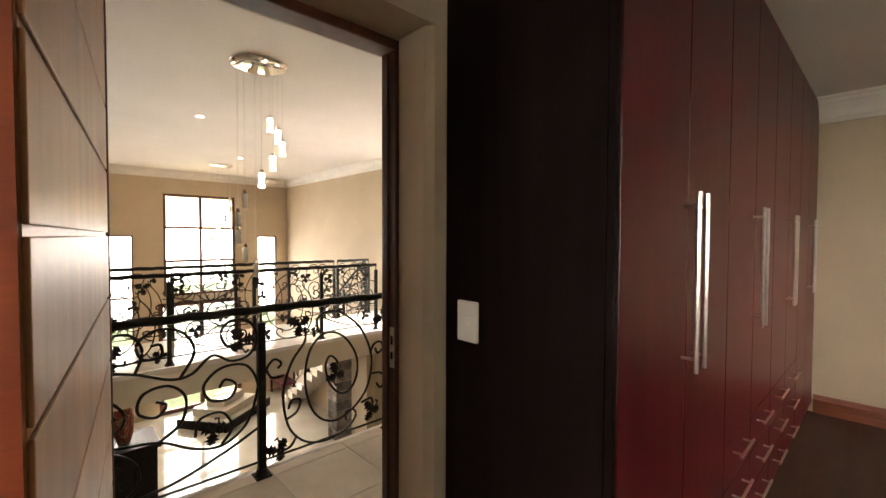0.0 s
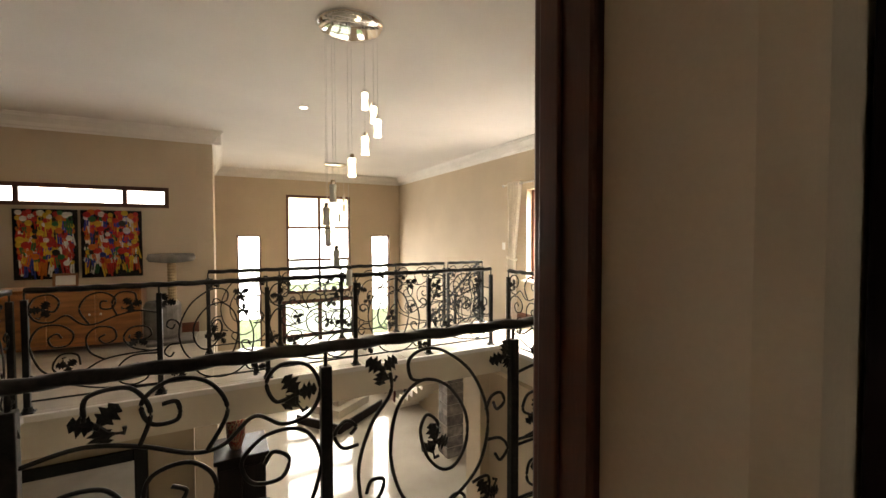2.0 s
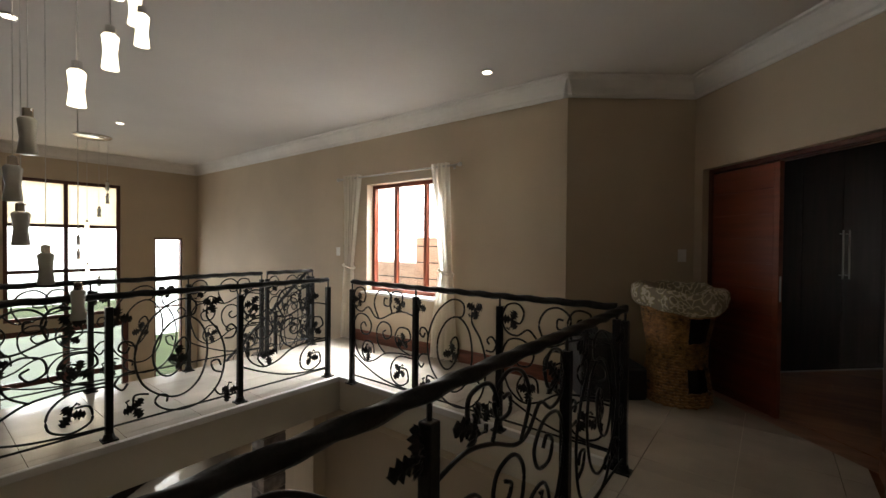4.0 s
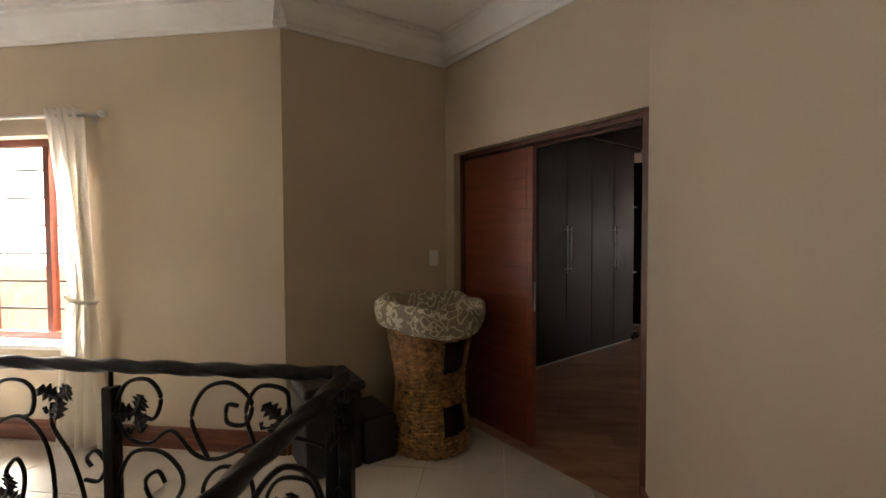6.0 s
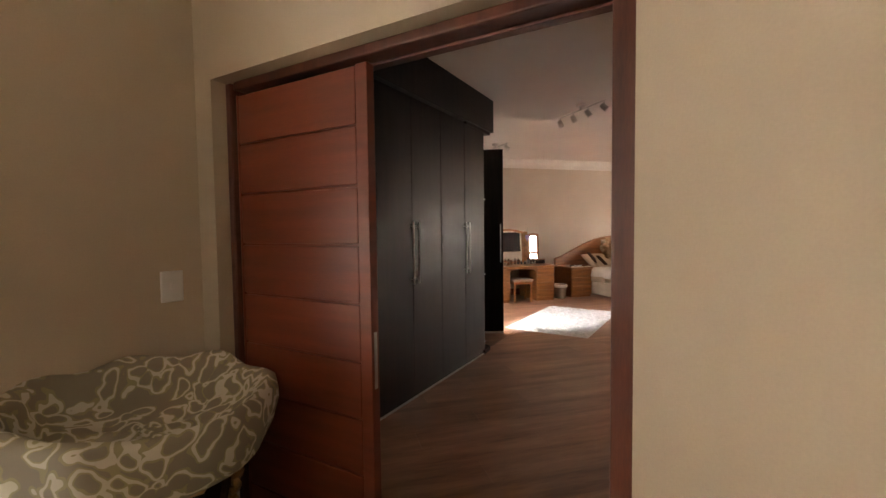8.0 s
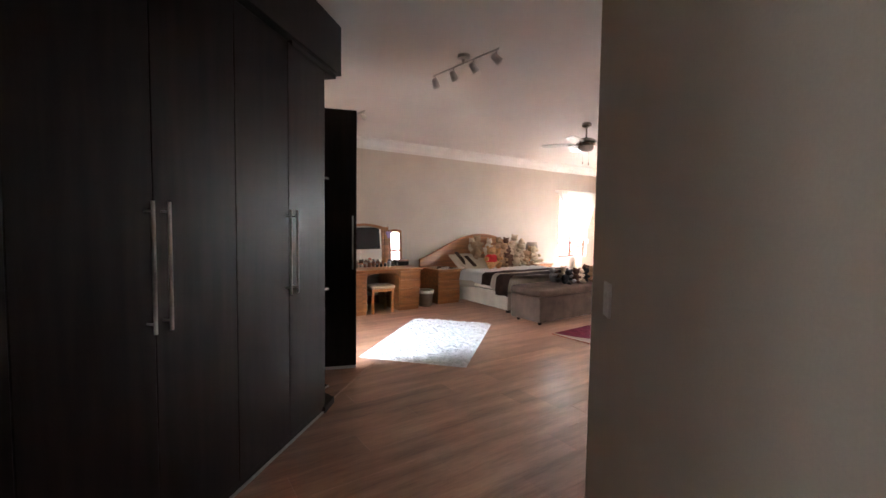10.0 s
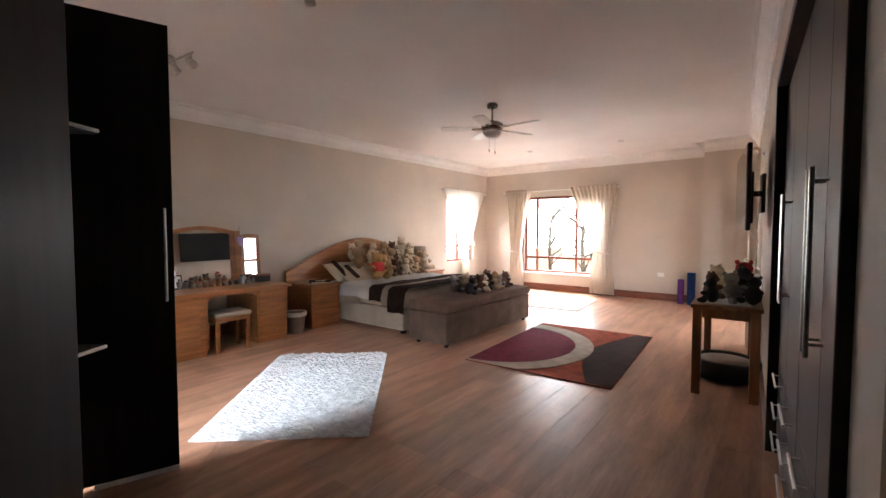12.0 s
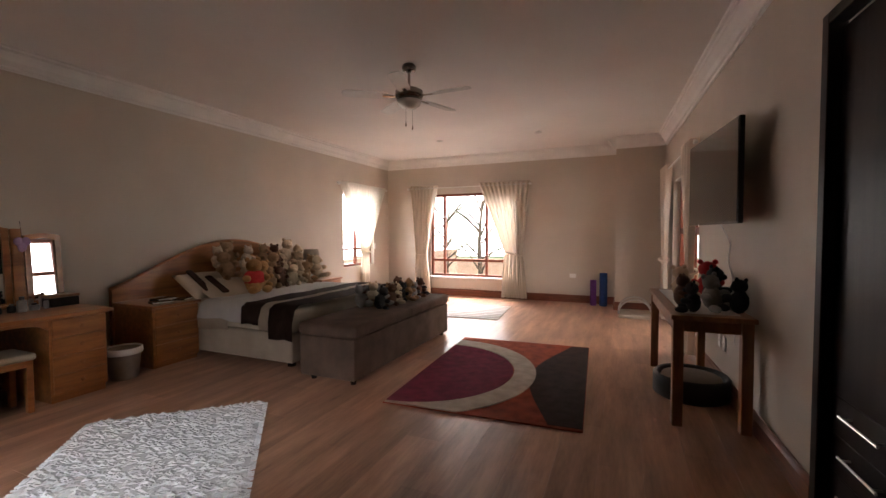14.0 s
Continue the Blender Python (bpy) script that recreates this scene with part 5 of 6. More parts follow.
spread("bed_sheet", -1.2, -0.3, 0, 0.0, M_CREAM, "cream duvet tucked over the bed", "bedding", 0.34)
spread("white_duvet", -1.5, -0.75, 0, 0.018, M_WHITE, "white folded duvet across the bed", "bedding", 0.44)
spread("bed_throw", -1.68, -1.4, 0, 0.034, M_CHOC, "dark brown stripe of a folded throw", "throw", 0.4)
spread("bed_runner", -1.78, -1.69, 0, 0.036, M_CREAM, "cream stripe of a folded throw", "throw", 0.36)
spread("bed_throw", -2.12, -1.79, 0, 0.034, M_CHOC, "chocolate brown throw over the foot of the bed", "throw", 0.28)


def pillow(x, y, z, rz, tilt, mat, label):
    bm = bmesh.new()
    n = 10
    top, bot = [], []
    for i in range(n + 1):
        for sgn, lst in ((1, top), (-1, bot)):
            lst.append([bm.verts.new(((i / n - 0.5) * 0.66, (j / n - 0.5) * 0.46, sgn * 0.085 * (max(0, math.sin(math.pi * i / n) * math.sin(math.pi * j / n))) ** 0.45)) for j in range(n + 1)])
    for lst in (top, bot):
        for i in range(n):
            for j in range(n):
                bm.faces.new((lst[i][j], lst[i + 1][j], lst[i + 1][j + 1], lst[i][j + 1]))
    bmesh.ops.remove_doubles(bm, verts=bm.verts, dist=0.001)
    t = thing("pillow", label, "pillow", pose(x, y, z, tilt, 0, rz), group="pillows on the bed")
    part("case", bm, mat, t, smooth=True)
    part("band", B((-0.2, -0.12, -0.2, 0.2, 0.06, 0.092), bevel=0.012), M_CHOC, t, "dark stripe")


pillow(6.5, 11.2, 0.76, 4, 35, M_CREAM, "cream pillow with a brown stripe against the headboard")
pillow(6.62, 11.0, 0.71, -6, 25, M_CREAM, "cream pillow with a brown stripe against the headboard")
pillow(7.7, 11.2, 0.76, 0, 35, M_CREAM, "cream pillow with a brown stripe against the headboard")


# soft toys: one plain mesh each
def soft_toy(m, s, mat, label):
    bm = ball(bmesh.new(), (0, 0, 0.17), (0.13, 0.11, 0.17))
    ball(bm, (0, -0.02, 0.39), (0.11, 0.1, 0.1)), ball(bm, (0, -0.11, 0.365), (0.05, 0.045, 0.04))
    for x in (-1, 1):
        ball(bm, (0.08 * x, 0.0, 0.48), (0.038, 0.022, 0.038), 1)
        ball(bm, (0.14 * x, -0.07, 0.22), (0.045, 0.09, 0.05)), ball(bm, (0.1 * x, -0.15, 0.06), (0.055, 0.1, 0.055))
    for v in bm.verts:
        v.co += v.co.normalized() * 0.006 * noise.noise(v.co * 30)
    bmesh.ops.scale(bm, vec=(s, s, s), verts=bm.verts)
    o = ob_of("soft_toy", bm, mat, None, "", True, m)
    return tagged(o, label, "soft toy", "soft toys")


def fur(name, c):
    return surf(name, c, 0.95, scale=14, var=0.14, bump=0.8, fine=160)


F_TAN, F_CREAM, F_GOLD, F_BROWN, F_BLACK, F_GREY, F_RED = fur("tan_plush", (0.36, 0.22, 0.12)), fur("cream_plush", (0.55, 0.42, 0.29)), fur("golden_plush", (0.42, 0.22, 0.08)), fur("brown_plush", (0.13, 0.06, 0.035)), fur("black_plush", (0.02, 0.018, 0.018)), fur("grey_plush_fur", (0.3, 0.27, 0.25)), fur("red_knit", (0.45, 0.02, 0.02))
rnd = random.Random(11)
for k in range(24):
    row = k // 8
    x = 6.75 + (k % 8) * 0.19 + row * 0.06 + rnd.uniform(-0.04, 0.04)
    y = 11.32 - row * 0.2 + rnd.uniform(-0.03, 0.03)
    z = 0.9 - row * 0.13
    mat = (F_CREAM, F_TAN, F_CREAM, F_GOLD, F_TAN, F_BROWN, F_CREAM)[k % 7]
    soft_toy(pose(x, y, z + rnd.uniform(-0.02, 0.03), rnd.uniform(-12, 8), rnd.uniform(-18, 18), rnd.uniform(-50, 40)), rnd.uniform(0.55, 0.78), mat, {F_CREAM: "cream", F_TAN: "tan", F_GOLD: "golden", F_BROWN: "brown"}[mat] + " plush teddy bear in the heap on the bed")
soft_toy(pose(6.78, 10.72, 0.63, -5, 0, -15), 0.9, F_GOLD, "golden plush teddy bear in a red jersey on the bed")
bm = bmesh.new()
ball(bm, (0, 0, 0.18), (0.137, 0.117, 0.115))
o = tagged(ob_of("toy_jersey", bm, F_RED, smooth=True, m=pose(6.78, 10.72, 0.65, -5, 0, -15)), "red knitted jersey worn by a teddy bear", "toy clothing")
for k in range(17):
    x = 6.85 + (k % 9) * 0.135 + rnd.uniform(-0.03, 0.03)
    y = 8.98 + (k // 9) * 0.22 + rnd.uniform(-0.03, 0.03)
    mat = (F_BLACK, F_GREY, F_BROWN, F_CREAM, F_BLACK, F_TAN, F_GREY, F_BROWN)[k % 8]
    soft_toy(pose(x, y, 0.545, rnd.uniform(-15, 10), rnd.uniform(-25, 25), rnd.uniform(-60, 60)), rnd.uniform(0.42, 0.56), mat, {F_BLACK: "black", F_GREY: "grey", F_BROWN: "brown", F_CREAM: "cream", F_TAN: "tan"}[mat] + " plush toy on the storage bench")

bench = thing("storage_bench", "long taupe suede storage bench at the foot of the bed", "bench", pose(6.0, 8.7, 0, 0, 0, 0))
part("box", B((0, 2.2, 0.0, 0.62, 0.04, 0.42), bevel=0.015), M_SUEDE, bench)
part("lid", B((-0.015, 2.215, -0.015, 0.635, 0.425, 0.545), bevel=0.035), M_SUEDE, bench, "padded suede lid", True)
for x in (0.06, 2.09):
    for y in (0.05, 0.5):
        part("foot", lathe([(0.025, 0), (0.03, 0.04)], 10), M_BLACK, bench).matrix_basis = pose(x, y, 0)
for x in (0.0, 1.1, 2.2):
    part("piping", tube(bmesh.new(), [(x, -0.017, 0.44), (x, -0.017, 0.53)], 0.004, 5), M_SUEDE, bench)

# rugs
rm = pose(5.87, 6.73, 0, 0, 0, 3.0)
rug = thing("patterned_rug", "plum, rust and brown rug with an oatmeal swirl", "rug", rm)
RX, RY = 2.27, 1.55
part("field", B((0, RX, 0, RY, 0.0, 0.012), bevel=0.004), M_RUST, rug, "rust red pile")


def band(f0, f1, z, mat, name, label, x0=0.0, x1=RX, steps=40):
    poly_lo = [(x0 + (x1 - x0) * i / steps, min(RY - 0.004, max(0.004, f0((x0 + (x1 - x0) * i / steps) / RX)))) for i in range(steps + 1)]
    poly_hi = [(x0 + (x1 - x0) * i / steps, min(RY - 0.004, max(0.004, f1((x0 + (x1 - x0) * i / steps) / RX)))) for i in range(steps + 1)]
    bm = bmesh.new()
    for i in range(steps):
        a, b, c, d = poly_lo[i], poly_lo[i + 1], poly_hi[i + 1], poly_hi[i]
        if d[1] - a[1] > 0.003 or c[1] - b[1] > 0.003:
            prism(bm, [a, b, c, d], 0.0125, z)
    bmesh.ops.remove_doubles(bm, verts=bm.verts, dist=0.0005)
    part(name, bm, mat, rug, label)


band(lambda s: 0.0, lambda s: RY * (0.2 + 0.13 * math.sin(4.2 * s - 0.4)), 0.0145, M_UMBER, "dark_band", "dark brown pile", 0.03, RX - 0.03)
cx, cy = 0.94, RY * 0.99


def ring(a, b, z0, z1, mat, name, label):
    """Crescent between two ellipses about the rug's far near-left corner, kept inside the rug."""
    bm = bmesh.new()
    n = 48
    for i in range(n):
        q = []
        for (rx, ry), k in ((a, i), (a, i + 1), (b, i + 1), (b, i)):
            t = radians(-180 + 180 * k / n)
            q.append((min(RX - 0.004, max(0.004, cx + rx * math.cos(t))), min(RY - 0.004, max(0.004, cy + ry * math.sin(t)))))
        if (Vector(q[0]) - Vector(q[3])).length > 0.003 or (Vector(q[1]) - Vector(q[2])).length > 0.003:
            prism(bm, q, z0, z1)
    bmesh.ops.remove_doubles(bm, verts=bm.verts, dist=0.0005)
    part(name, bm, mat, rug, label)


ring((0.0, 0.0), (0.9, 0.86), 0.013, 0.019, M_PLUM, "plum_field", "plum pile")
ring((0.91, 0.87), (1.14, 1.08), 0.013, 0.021, M_OATM, "swirl", "oatmeal swirl")

wr_m, wr_n = frame_of((3.92, 7.84), (5.42, 9.18))
white = thing("rag_rug", "shaggy white and grey woven rag rug", "rug", wr_m)
part("backing", B((0, wr_n, 0, 1.15, 0, 0.01)), M_RAG, white)
bm = bmesh.new()
rnd = random.Random(3)
for i in range(2600):
    x, y, a = rnd.uniform(0.0, wr_n), rnd.uniform(0.01, 1.14), rnd.uniform(-0.5, 0.5) + math.pi / 2
    l, w, h = rnd.uniform(0.02, 0.045), rnd.uniform(0.006, 0.011), rnd.uniform(0.012, 0.03)
    c, s = math.cos(a), math.sin(a)
    pts = [(-l, -w, 0.008), (l, -w, 0.008), (l, w, 0.008), (-l, w, 0.008), (0, -w, h), (0, w, h)]
    v = [bm.verts.new((x + px * c - py * s, y + px * s + py * c, pz)) for px, py, pz in pts]
    for f in ((0, 1, 4), (3, 5, 2), (0, 4, 5, 3), (1, 2, 5, 4)):
        bm.faces.new([v[q] for q in f])
for i in range(90):
    for y, d in ((0, -1), (1.15, 1)):
        x = wr_n * i / 90
        tube(bm, [(x, y, 0.008), (x + rnd.uniform(-0.015, 0.015), y + d * 0.035, 0.006)], 0.006, 4)
o = part("rag_weave", bm, M_RAG, white)
o["kind"] = "stuff"
r3 = thing("striped_rug", "pale grey lattice rug by the window", "rug", pose(9.3, 8.3, 0, 0, 0, 4))
part("field", B((0, 1.3, 0, 1.0, 0, 0.01), bevel=0.003), M_OATM, r3)
for k in range(9):
    part("stripe", B((0.05 + k * 0.14, 0.1 + k * 0.14, 0.01, 0.99, 0.0105, 0.014)), M_WHITE, r3)

# ceiling fan
fan = thing("ceiling_fan", "five-blade brushed steel ceiling fan with a glass lamp bowl", "ceiling fan", pose(6.62, 8.45, ZB))
part("canopy", lathe([(0.055, -0.001), (0.07, -0.02), (0.065, -0.06), (0.02, -0.075)], 20), M_NICKEL, fan, smooth=True)
part("down_rod", tube(bmesh.new(), [(0, 0, -0.07), (0, 0, -0.24)], 0.013, 10), M_NICKEL, fan)
part("motor", lathe([(0.03, -0.22), (0.09, -0.235), (0.135, -0.26), (0.14, -0.3), (0.13, -0.33), (0.06, -0.35)], 26), M_NICKEL, fan, smooth=True)
part("lamp_bowl", lathe([(0.02, -0.44), (0.07, -0.425), (0.11, -0.39), (0.12, -0.355), (0.11, -0.35)], 24), M_UNLIT, fan, "frosted glass bowl", True)
for k in range(5):
    b = part("blade", prism(bmesh.new(), [(0.2, -0.05), (0.26, -0.062), (0.6, -0.068), (0.64, -0.05), (0.65, 0), (0.64, 0.05), (0.6, 0.068), (0.26, 0.062), (0.2, 0.05)], -0.004, 0.004), M_UNLIT, fan, "pale fan blade")
    b.matrix_basis = pose(0, 0, -0.315, 0, 0, k * 72 - 20) @ pose(0, 0, 0, 9)
    part("blade_iron", B((0.11, 0.26, -0.018, 0.018, -0.008, 0.0), bevel=0.002), M_NICKEL, b)
for x in (-0.07, 0.07):
    part("pull_chain", tube(bmesh.new(), [(x, 0, -0.35), (x, 0, -0.58)], 0.002, 4), M_NICKEL, fan)
    part("chain_bob", lathe([(0.003, -0.62), (0.008, -0.61), (0.006, -0.58)], 8), M_NICKEL, fan).matrix_basis = pose(x, 0, 0)


def spot_bar(p0, p1, z):
    m, n = frame_of(p0, p1)
    t = thing("spotlight_bar", "brushed steel ceiling bar with four spotlights, unlit", "spotlight", m @ pose(0, 0, z), group="ceiling spotlight bars")
    part("bar", tube(bmesh.new(), [(0, 0, -0.07), (n, 0, -0.07)], 0.009, 8), M_STEEL, t)
    part("mount", lathe([(0.06, -0.001), (0.06, -0.03), (0.02, -0.04), (0.012, -0.07)], 18), M_STEEL, t).matrix_basis = pose(n / 2, 0, 0)
    for k in range(4):
        x = 0.03 + (n - 0.06) * k / 3
        s = part("spot", lathe([(0.018, 0.05), (0.03, 0.035), (0.036, -0.04), (0.033, -0.042), (0.02, 0.0)], 16), M_STEEL, t, "angled spotlight head", True)
        s.matrix_basis = pose(x, 0.0, -0.15, 35, 25 - 20 * k, 0)
        part("stem", tube(bmesh.new(), [(x, 0, -0.07), (x, 0, -0.13)], 0.006, 6), M_STEEL, t)


spot_bar((3.6, 7.98), (3.68, 7.1), ZB)
spot_bar((3.5, 10.5), (3.58, 9.6), ZB)

# television wall
tv = thing("television", "large flat television on a wall bracket, off", "television", frame_of((7.38, 5.93), (6.2, 5.8))[0])
part("panel", B((0, 1.19, 0.0, 0.035, 1.44, 2.15), bevel=0.006), M_BLACK, tv)
part("screen", B((0.012, 1.178, -0.0025, 0.0, 1.455, 2.138)), M_SCREEN, tv)
part("back_housing", B((0.3, 0.9, 0.035, 0.075, 1.5, 1.95), bevel=0.012), M_BLACK, tv)
part("bracket_arm", B((0.55, 0.62, 0.075, 0.16, 1.75, 1.8), (0.5, 0.68, 0.15, 0.18, 1.6, 1.95), bevel=0.004), M_BLACK, tv)
tc = thing("power_cable", "thin grey cable hanging from the television", "cable", pose(0, 0, 0))
part("cord", tube(bmesh.new(), [(6.75, 5.8, 1.46), (6.78, 5.72, 1.3), (6.74, 5.74, 1.15), (6.78, 5.68, 0.95), (6.8, 5.675, 0.5)], 0.004, 5), M_PLAST, tc, smooth=True)
ta = thing("console_table", "oak console table with a pale inset top against the wall", "table", tvp(6.24))
part("top", B((0, 1.54, 0.025, 0.54, 0.765, 0.8), bevel=0.006), M_OAK, ta)
part("inlay", B((0.1, 1.44, 0.1, 0.46, 0.8005, 0.8045), bevel=0.001), M_WHITE, ta, "pale woven top panel")
part("apron", B((0.05, 1.49, 0.49, 0.515, 0.68, 0.765), (0.05, 1.49, 0.06, 0.085, 0.68, 0.765), (0.05, 0.075, 0.085, 0.49, 0.68, 0.765), (1.465, 1.49, 0.085, 0.49, 0.68, 0.765)), M_OAK, ta)
for x in (0.02, 1.45):
    for y in (0.04, 0.455):
        part("leg", B((x, x + 0.07, y, y + 0.07, 0, 0.765), bevel=0.006), M_OAK, ta)
bk = thing("low_basket", "round dark pet bed under the console table", "pet bed", pose(6.95, 5.95, 0))
part("bed_wall", lathe([(0.26, 0), (0.29, 0.02), (0.29, 0.17), (0.27, 0.19), (0.25, 0.17), (0.24, 0.06), (0.002, 0.05)], 26), M_LEATH, bk, smooth=True)
part("cushion", lathe([(0.24, 0.06), (0.25, 0.1), (0.22, 0.17), (0.1, 0.195), (0.002, 0.2)], 24), M_SHADE, bk, "grey cushion", True)
for k, (x, y, s, mat, nm) in enumerate(((6.5, 5.75, 0.55, F_GREY, "grey"), (6.62, 5.95, 0.5, F_BROWN, "brown"), (6.75, 5.72, 0.62, F_BLACK, "black"), (6.9, 5.9, 0.6, F_CREAM, "cream"), (7.02, 5.7, 0.68, F_RED, "red"), (6.4, 5.62, 0.5, F_BLACK, "black"), (6.35, 5.9, 0.45, F_BLACK, "black"))):
    soft_toy(pose(x, y + 0.12, 0.805, 0, (k * 13) % 20 - 10, k * 37 - 60), s, mat, nm + " plush toy on the console table")

for r, h, x, y, c, nm in ((0.075, 0.62, 11.32, 6.82, (0.03, 0.09, 0.3), "blue"), (0.06, 0.48, 11.33, 7.0, (0.22, 0.05, 0.3), "purple")):
    t = thing("yoga_mat", "rolled " + nm + " yoga mat standing by the wall", "yoga mat", pose(x, y, 0))
    bm = bmesh.new()
    n = 60
    pts = [((0.02 + (r - 0.02) * i / n) * math.cos(i * 0.45), (0.02 + (r - 0.02) * i / n) * math.sin(i * 0.45)) for i in range(n + 1)]
    lo, hi = [bm.verts.new((x_, y_, 0)) for x_, y_ in pts], [bm.verts.new((x_, y_, h)) for x_, y_ in pts]
    for i in range(n):
        bm.faces.new((lo[i], lo[i + 1], hi[i + 1], hi[i]))
    bmesh.ops.solidify(bm, geom=bm.faces[:], thickness=0.006)
    part("roll", bm, plain(nm + "_foam", c, 0.8), t, smooth=True)
rk = thing("wire_rack", "low curved metal rack on a pale tray", "rack", pose(10.55, 6.3, 0))
part("tray", B((-0.32, 0.3, -0.25, 0.25, 0, 0.05), bevel=0.01), M_OATM, rk)
for x in (-0.2, 0.15):
    part("hoop", tube(bmesh.new(), [(x, 0.25 * math.cos(a), 0.05 + 0.24 * math.sin(a)) for a in [i * math.pi / 14 for i in range(15)]], 0.014, 7), M_STEEL, rk, smooth=True)

# bedroom curtains
EW = pose(11.55, 0, 0, 0, 0, -90)
curtain_rod(pose(11.55, 11.0, 2.38, 0, 0, -90), 2.75, M_PLAST)
curtain(EW, (-11.0, -10.3), (-10.82, -10.56), (-10.88, -10.48), 2.44, 0.9, 0.03, M_CURT, "beige pleated curtain tied back", 8)
curtain(EW, (-9.35, -8.25), (-8.75, -8.4), (-8.85, -8.3), 2.44, 0.95, 0.03, M_CURT, "beige pleated curtain tied back", 11)
HW = pose(0, 11.6, 0)
curtain_rod(pose(9.55, 11.6, 2.36), 1.75, M_PLAST)
curtain(HW, (9.62, 10.45), (10.34, 10.43), (10.28, 10.44), 2.4, 1.0, 0.05, M_SHEER, "sheer cream curtain gathered to the middle", 8)
curtain(HW, (10.45, 11.28), (10.44, 10.53), (10.43, 10.6), 2.4, 1.0, 0.05, M_SHEER, "sheer cream curtain gathered to the middle", 8)
TW = tvp(0, 0, 0, 180)
curtain_rod(tvp(10.75, 0, 2.34, 180), 2.65, M_PLAST)
curtain(TW, (-10.7, -10.05), (-10.5, -10.3), (-10.6, -10.2), 2.4, 0.95, 0.03, M_CURT, "beige pleated curtain tied back by the patio door", 8)
curtain(TW, (-8.75, -8.15), (-8.4, -8.2), (-8.55, -8.15), 2.4, 0.95, 0.03, M_CURT, "beige pleated curtain tied back by the patio door", 8)

# ---- outside ----
tagged(ob_of("garden_wall", B((-30, 30, 9.0 + 8, 9.25 + 8, ZG - 0.3, 0.3), bevel=0.02), M_GARDEN), "plastered garden boundary wall", "wall", kind="structure")
tagged(ob_of("garden_wall", B((-5.0, 0.2, 6.4, 6.6, ZG - 0.3, 1.5), bevel=0.02), M_GARDEN), "salmon plastered yard wall", "wall", kind="structure")
tagged(ob_of("garden_wall", B((34, 34.25, -20, 30, ZG - 0.3, -0.6), bevel=0.02), M_GARDEN), "plastered garden boundary wall", "wall", kind="structure")


def tree(x, y, h, spread_r, seed, label):
    t = thing("tree", label, "tree", pose(x, y, ZG - 0.3), group="garden trees")
    r = random.Random(seed)
    bm = tube(bmesh.new(), [(0, 0, 0), (0.08, 0.05, h * 0.25), (-0.05, 0.1, h * 0.5), (0.1, 0, h * 0.75)], [0.18, 0.14, 0.1, 0.05], 8)
    tips = []
    for k in range(13):
        a, z = r.uniform(0, 6.28), r.uniform(0.3, 0.75) * h
        e = (math.cos(a) * spread_r * r.uniform(0.5, 1), math.sin(a) * spread_r * r.uniform(0.5, 1), z + r.uniform(0.1, 0.3) * h)
        tube(bm, [(0, 0, z), (e[0] * 0.5, e[1] * 0.5, (z + e[2]) / 2 + 0.1), e], [0.06, 0.04, 0.015], 5)
        tips.append(e)
    part("trunk", bm, M_BARK, t)
    vs, fs = [], []
    for e in tips + [(0, 0, h * 0.9)]:
        for k in range(150):
            p = Vector(e) + Vector((r.gauss(0, 0.42), r.gauss(0, 0.42), r.gauss(0, 0.36)))
            d = Vector((r.uniform(-1, 1), r.uniform(-1, 1), r.uniform(-1, 1))).normalized() * r.uniform(0.04, 0.09)
            q = d.orthogonal().normalized() * 0.028
            i = len(vs)
            vs += [p - d, p + q, p + d, p - q]
            fs.append((i, i + 1, i + 2, i + 3))
    me = bpy.data.meshes.new("crown")
    me.from_pydata([tuple(v) for v in vs], [], fs)
    me.materials.append(M_LEAF)
    child("crown", me, t, Matrix.Identity(4))


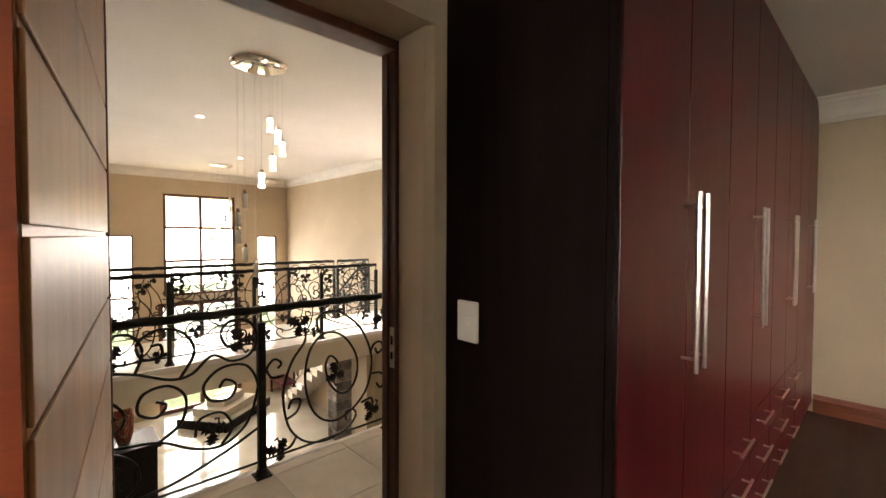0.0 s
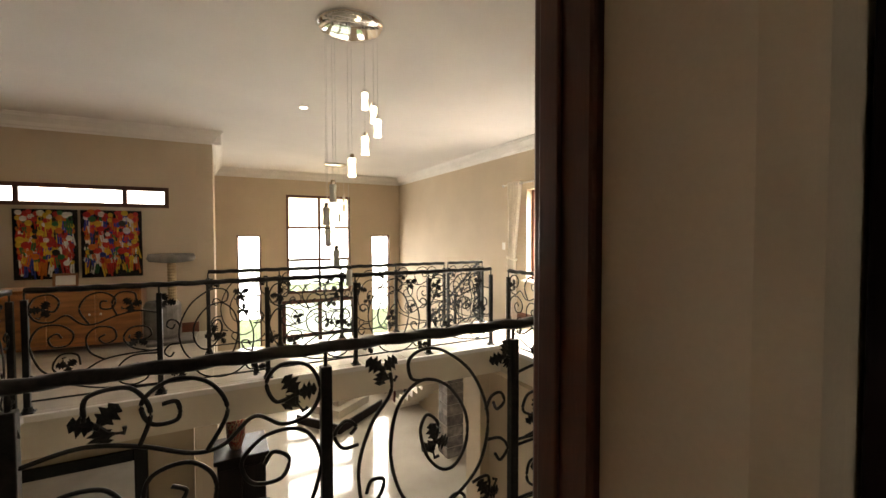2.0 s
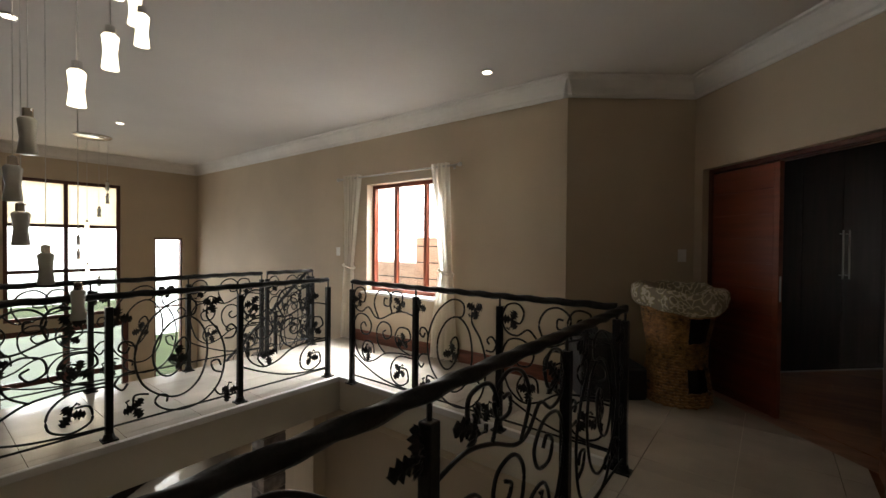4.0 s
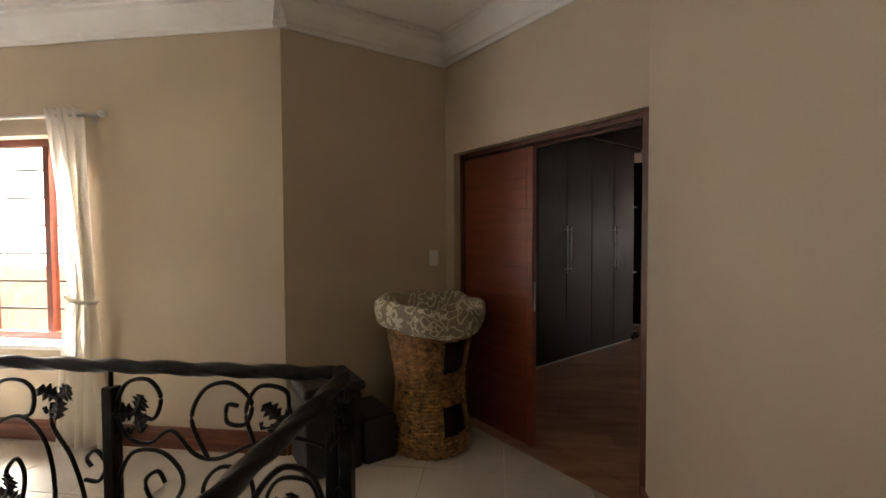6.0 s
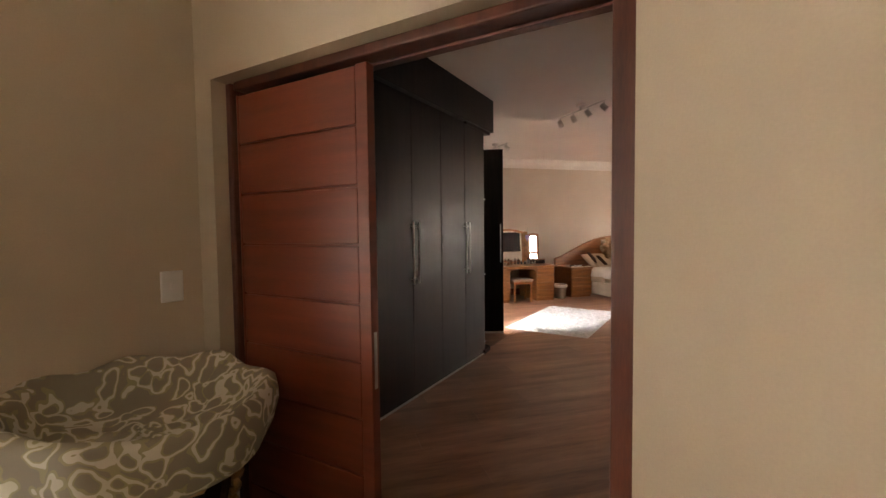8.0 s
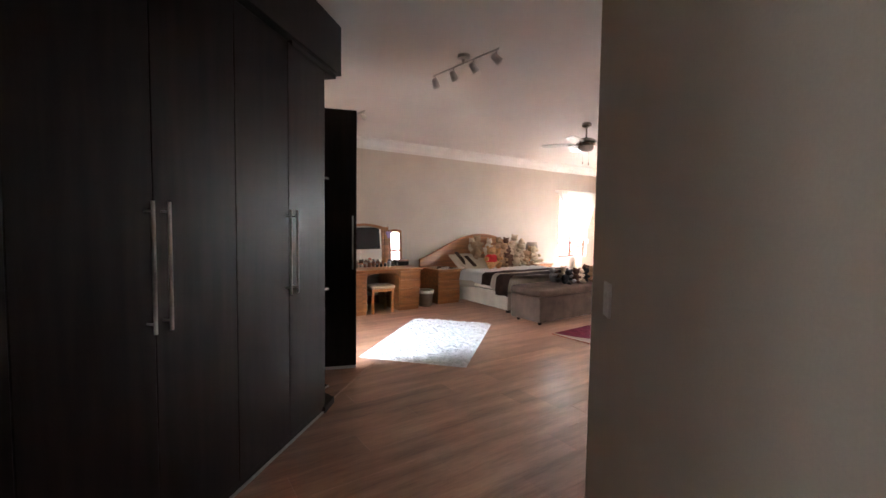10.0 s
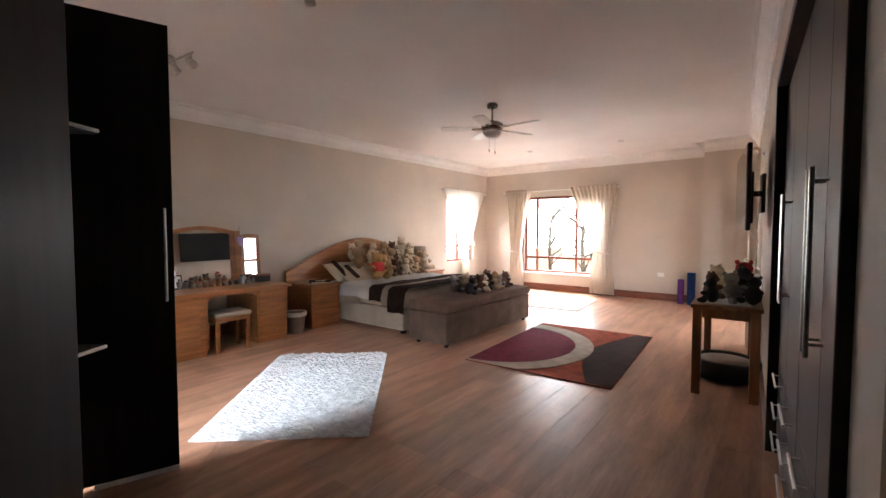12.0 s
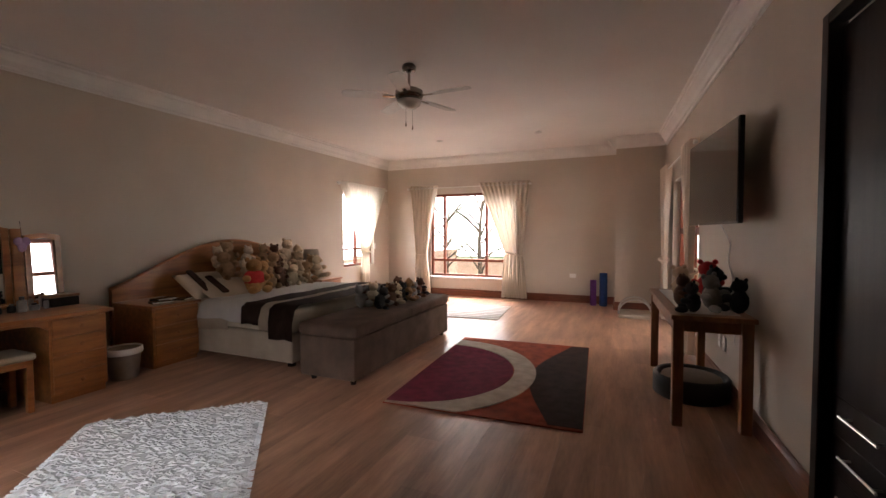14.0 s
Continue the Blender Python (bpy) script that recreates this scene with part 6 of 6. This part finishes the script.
for x, y, h, s, k in ((23, 13.0, 8.2, 2.3, 1), (29, 10.0, 6.0, 2.4, 2), (27, 16.5, 7.5, 2.4, 3), (-2.2, 8.6, 6.6, 1.3, 4), (14.5, 20, 6, 2, 5)):
    tree(x, y, h, s, k, "leafy garden tree with grey-green foliage")

# ---- floor pieces ----
def pieces(regions, dx, dy, gap, mat, parent, name, z0, z1, off=0.0, clip=None, limit=300):
    made = 0
    for reg in regions:
        xs, ys = [p[0] for p in reg], [p[1] for p in reg]
        iy0, iy1 = int(min(ys) // dy), int(max(ys) // dy)
        for iy in range(iy0, iy1 + 1):
            sh = (iy * off) % dx
            for ix in range(int((min(xs) - sh) // dx), int((max(xs) - sh) // dx) + 1):
                a, c = ix * dx + sh + gap, (ix + 1) * dx + sh - gap
                poly = [(a, iy * dy + gap), (c, iy * dy + gap), (c, (iy + 1) * dy - gap), (a, (iy + 1) * dy - gap)]
                for i, p in enumerate(reg):
                    q = reg[(i + 1) % len(reg)]
                    nx, ny = -(q[1] - p[1]), q[0] - p[0]
                    poly = clip_poly(poly, nx, ny, nx * p[0] + ny * p[1]) if len(poly) > 2 else poly
                if len(poly) < 3 or made >= limit:
                    continue
                area = abs(sum(poly[i][0] * poly[(i + 1) % len(poly)][1] - poly[(i + 1) % len(poly)][0] * poly[i][1] for i in range(len(poly)))) / 2
                if area < 0.002:
                    continue
                o = ob_of(name, prism(bmesh.new(), poly, z0, z1), mat)
                o.parent = parent
                made += 1


pieces(REGIONS, 0.5, 0.5, 0.0022, M_TILE, floor_gallery, "tile", -0.0115, 0.0)
B1 = [(4.0, 5.42), (11.55, 5.42), (11.55, 11.6), (4.0, 11.6)]
B2a = [(2.76, 5.42), (4.0, 5.42), (4.0, 9.3), uw(7.3, 3.7), (0.23, 5.42)]
HALL = [uw(3.68, 1.79), (2.76, 5.42), (0.23, 5.42), uw(3.68, 3.7)]
B2b = [(4.0, 9.3), (4.0, 11.6), (2.0, 11.6), (2.0, 7.3)]
pieces([HALL, B2a, B2b, B1], 1.38, 0.245, 0.0007, M_PLANK, floor_bedroom, "plank", -0.0055, 0.0, off=0.53)
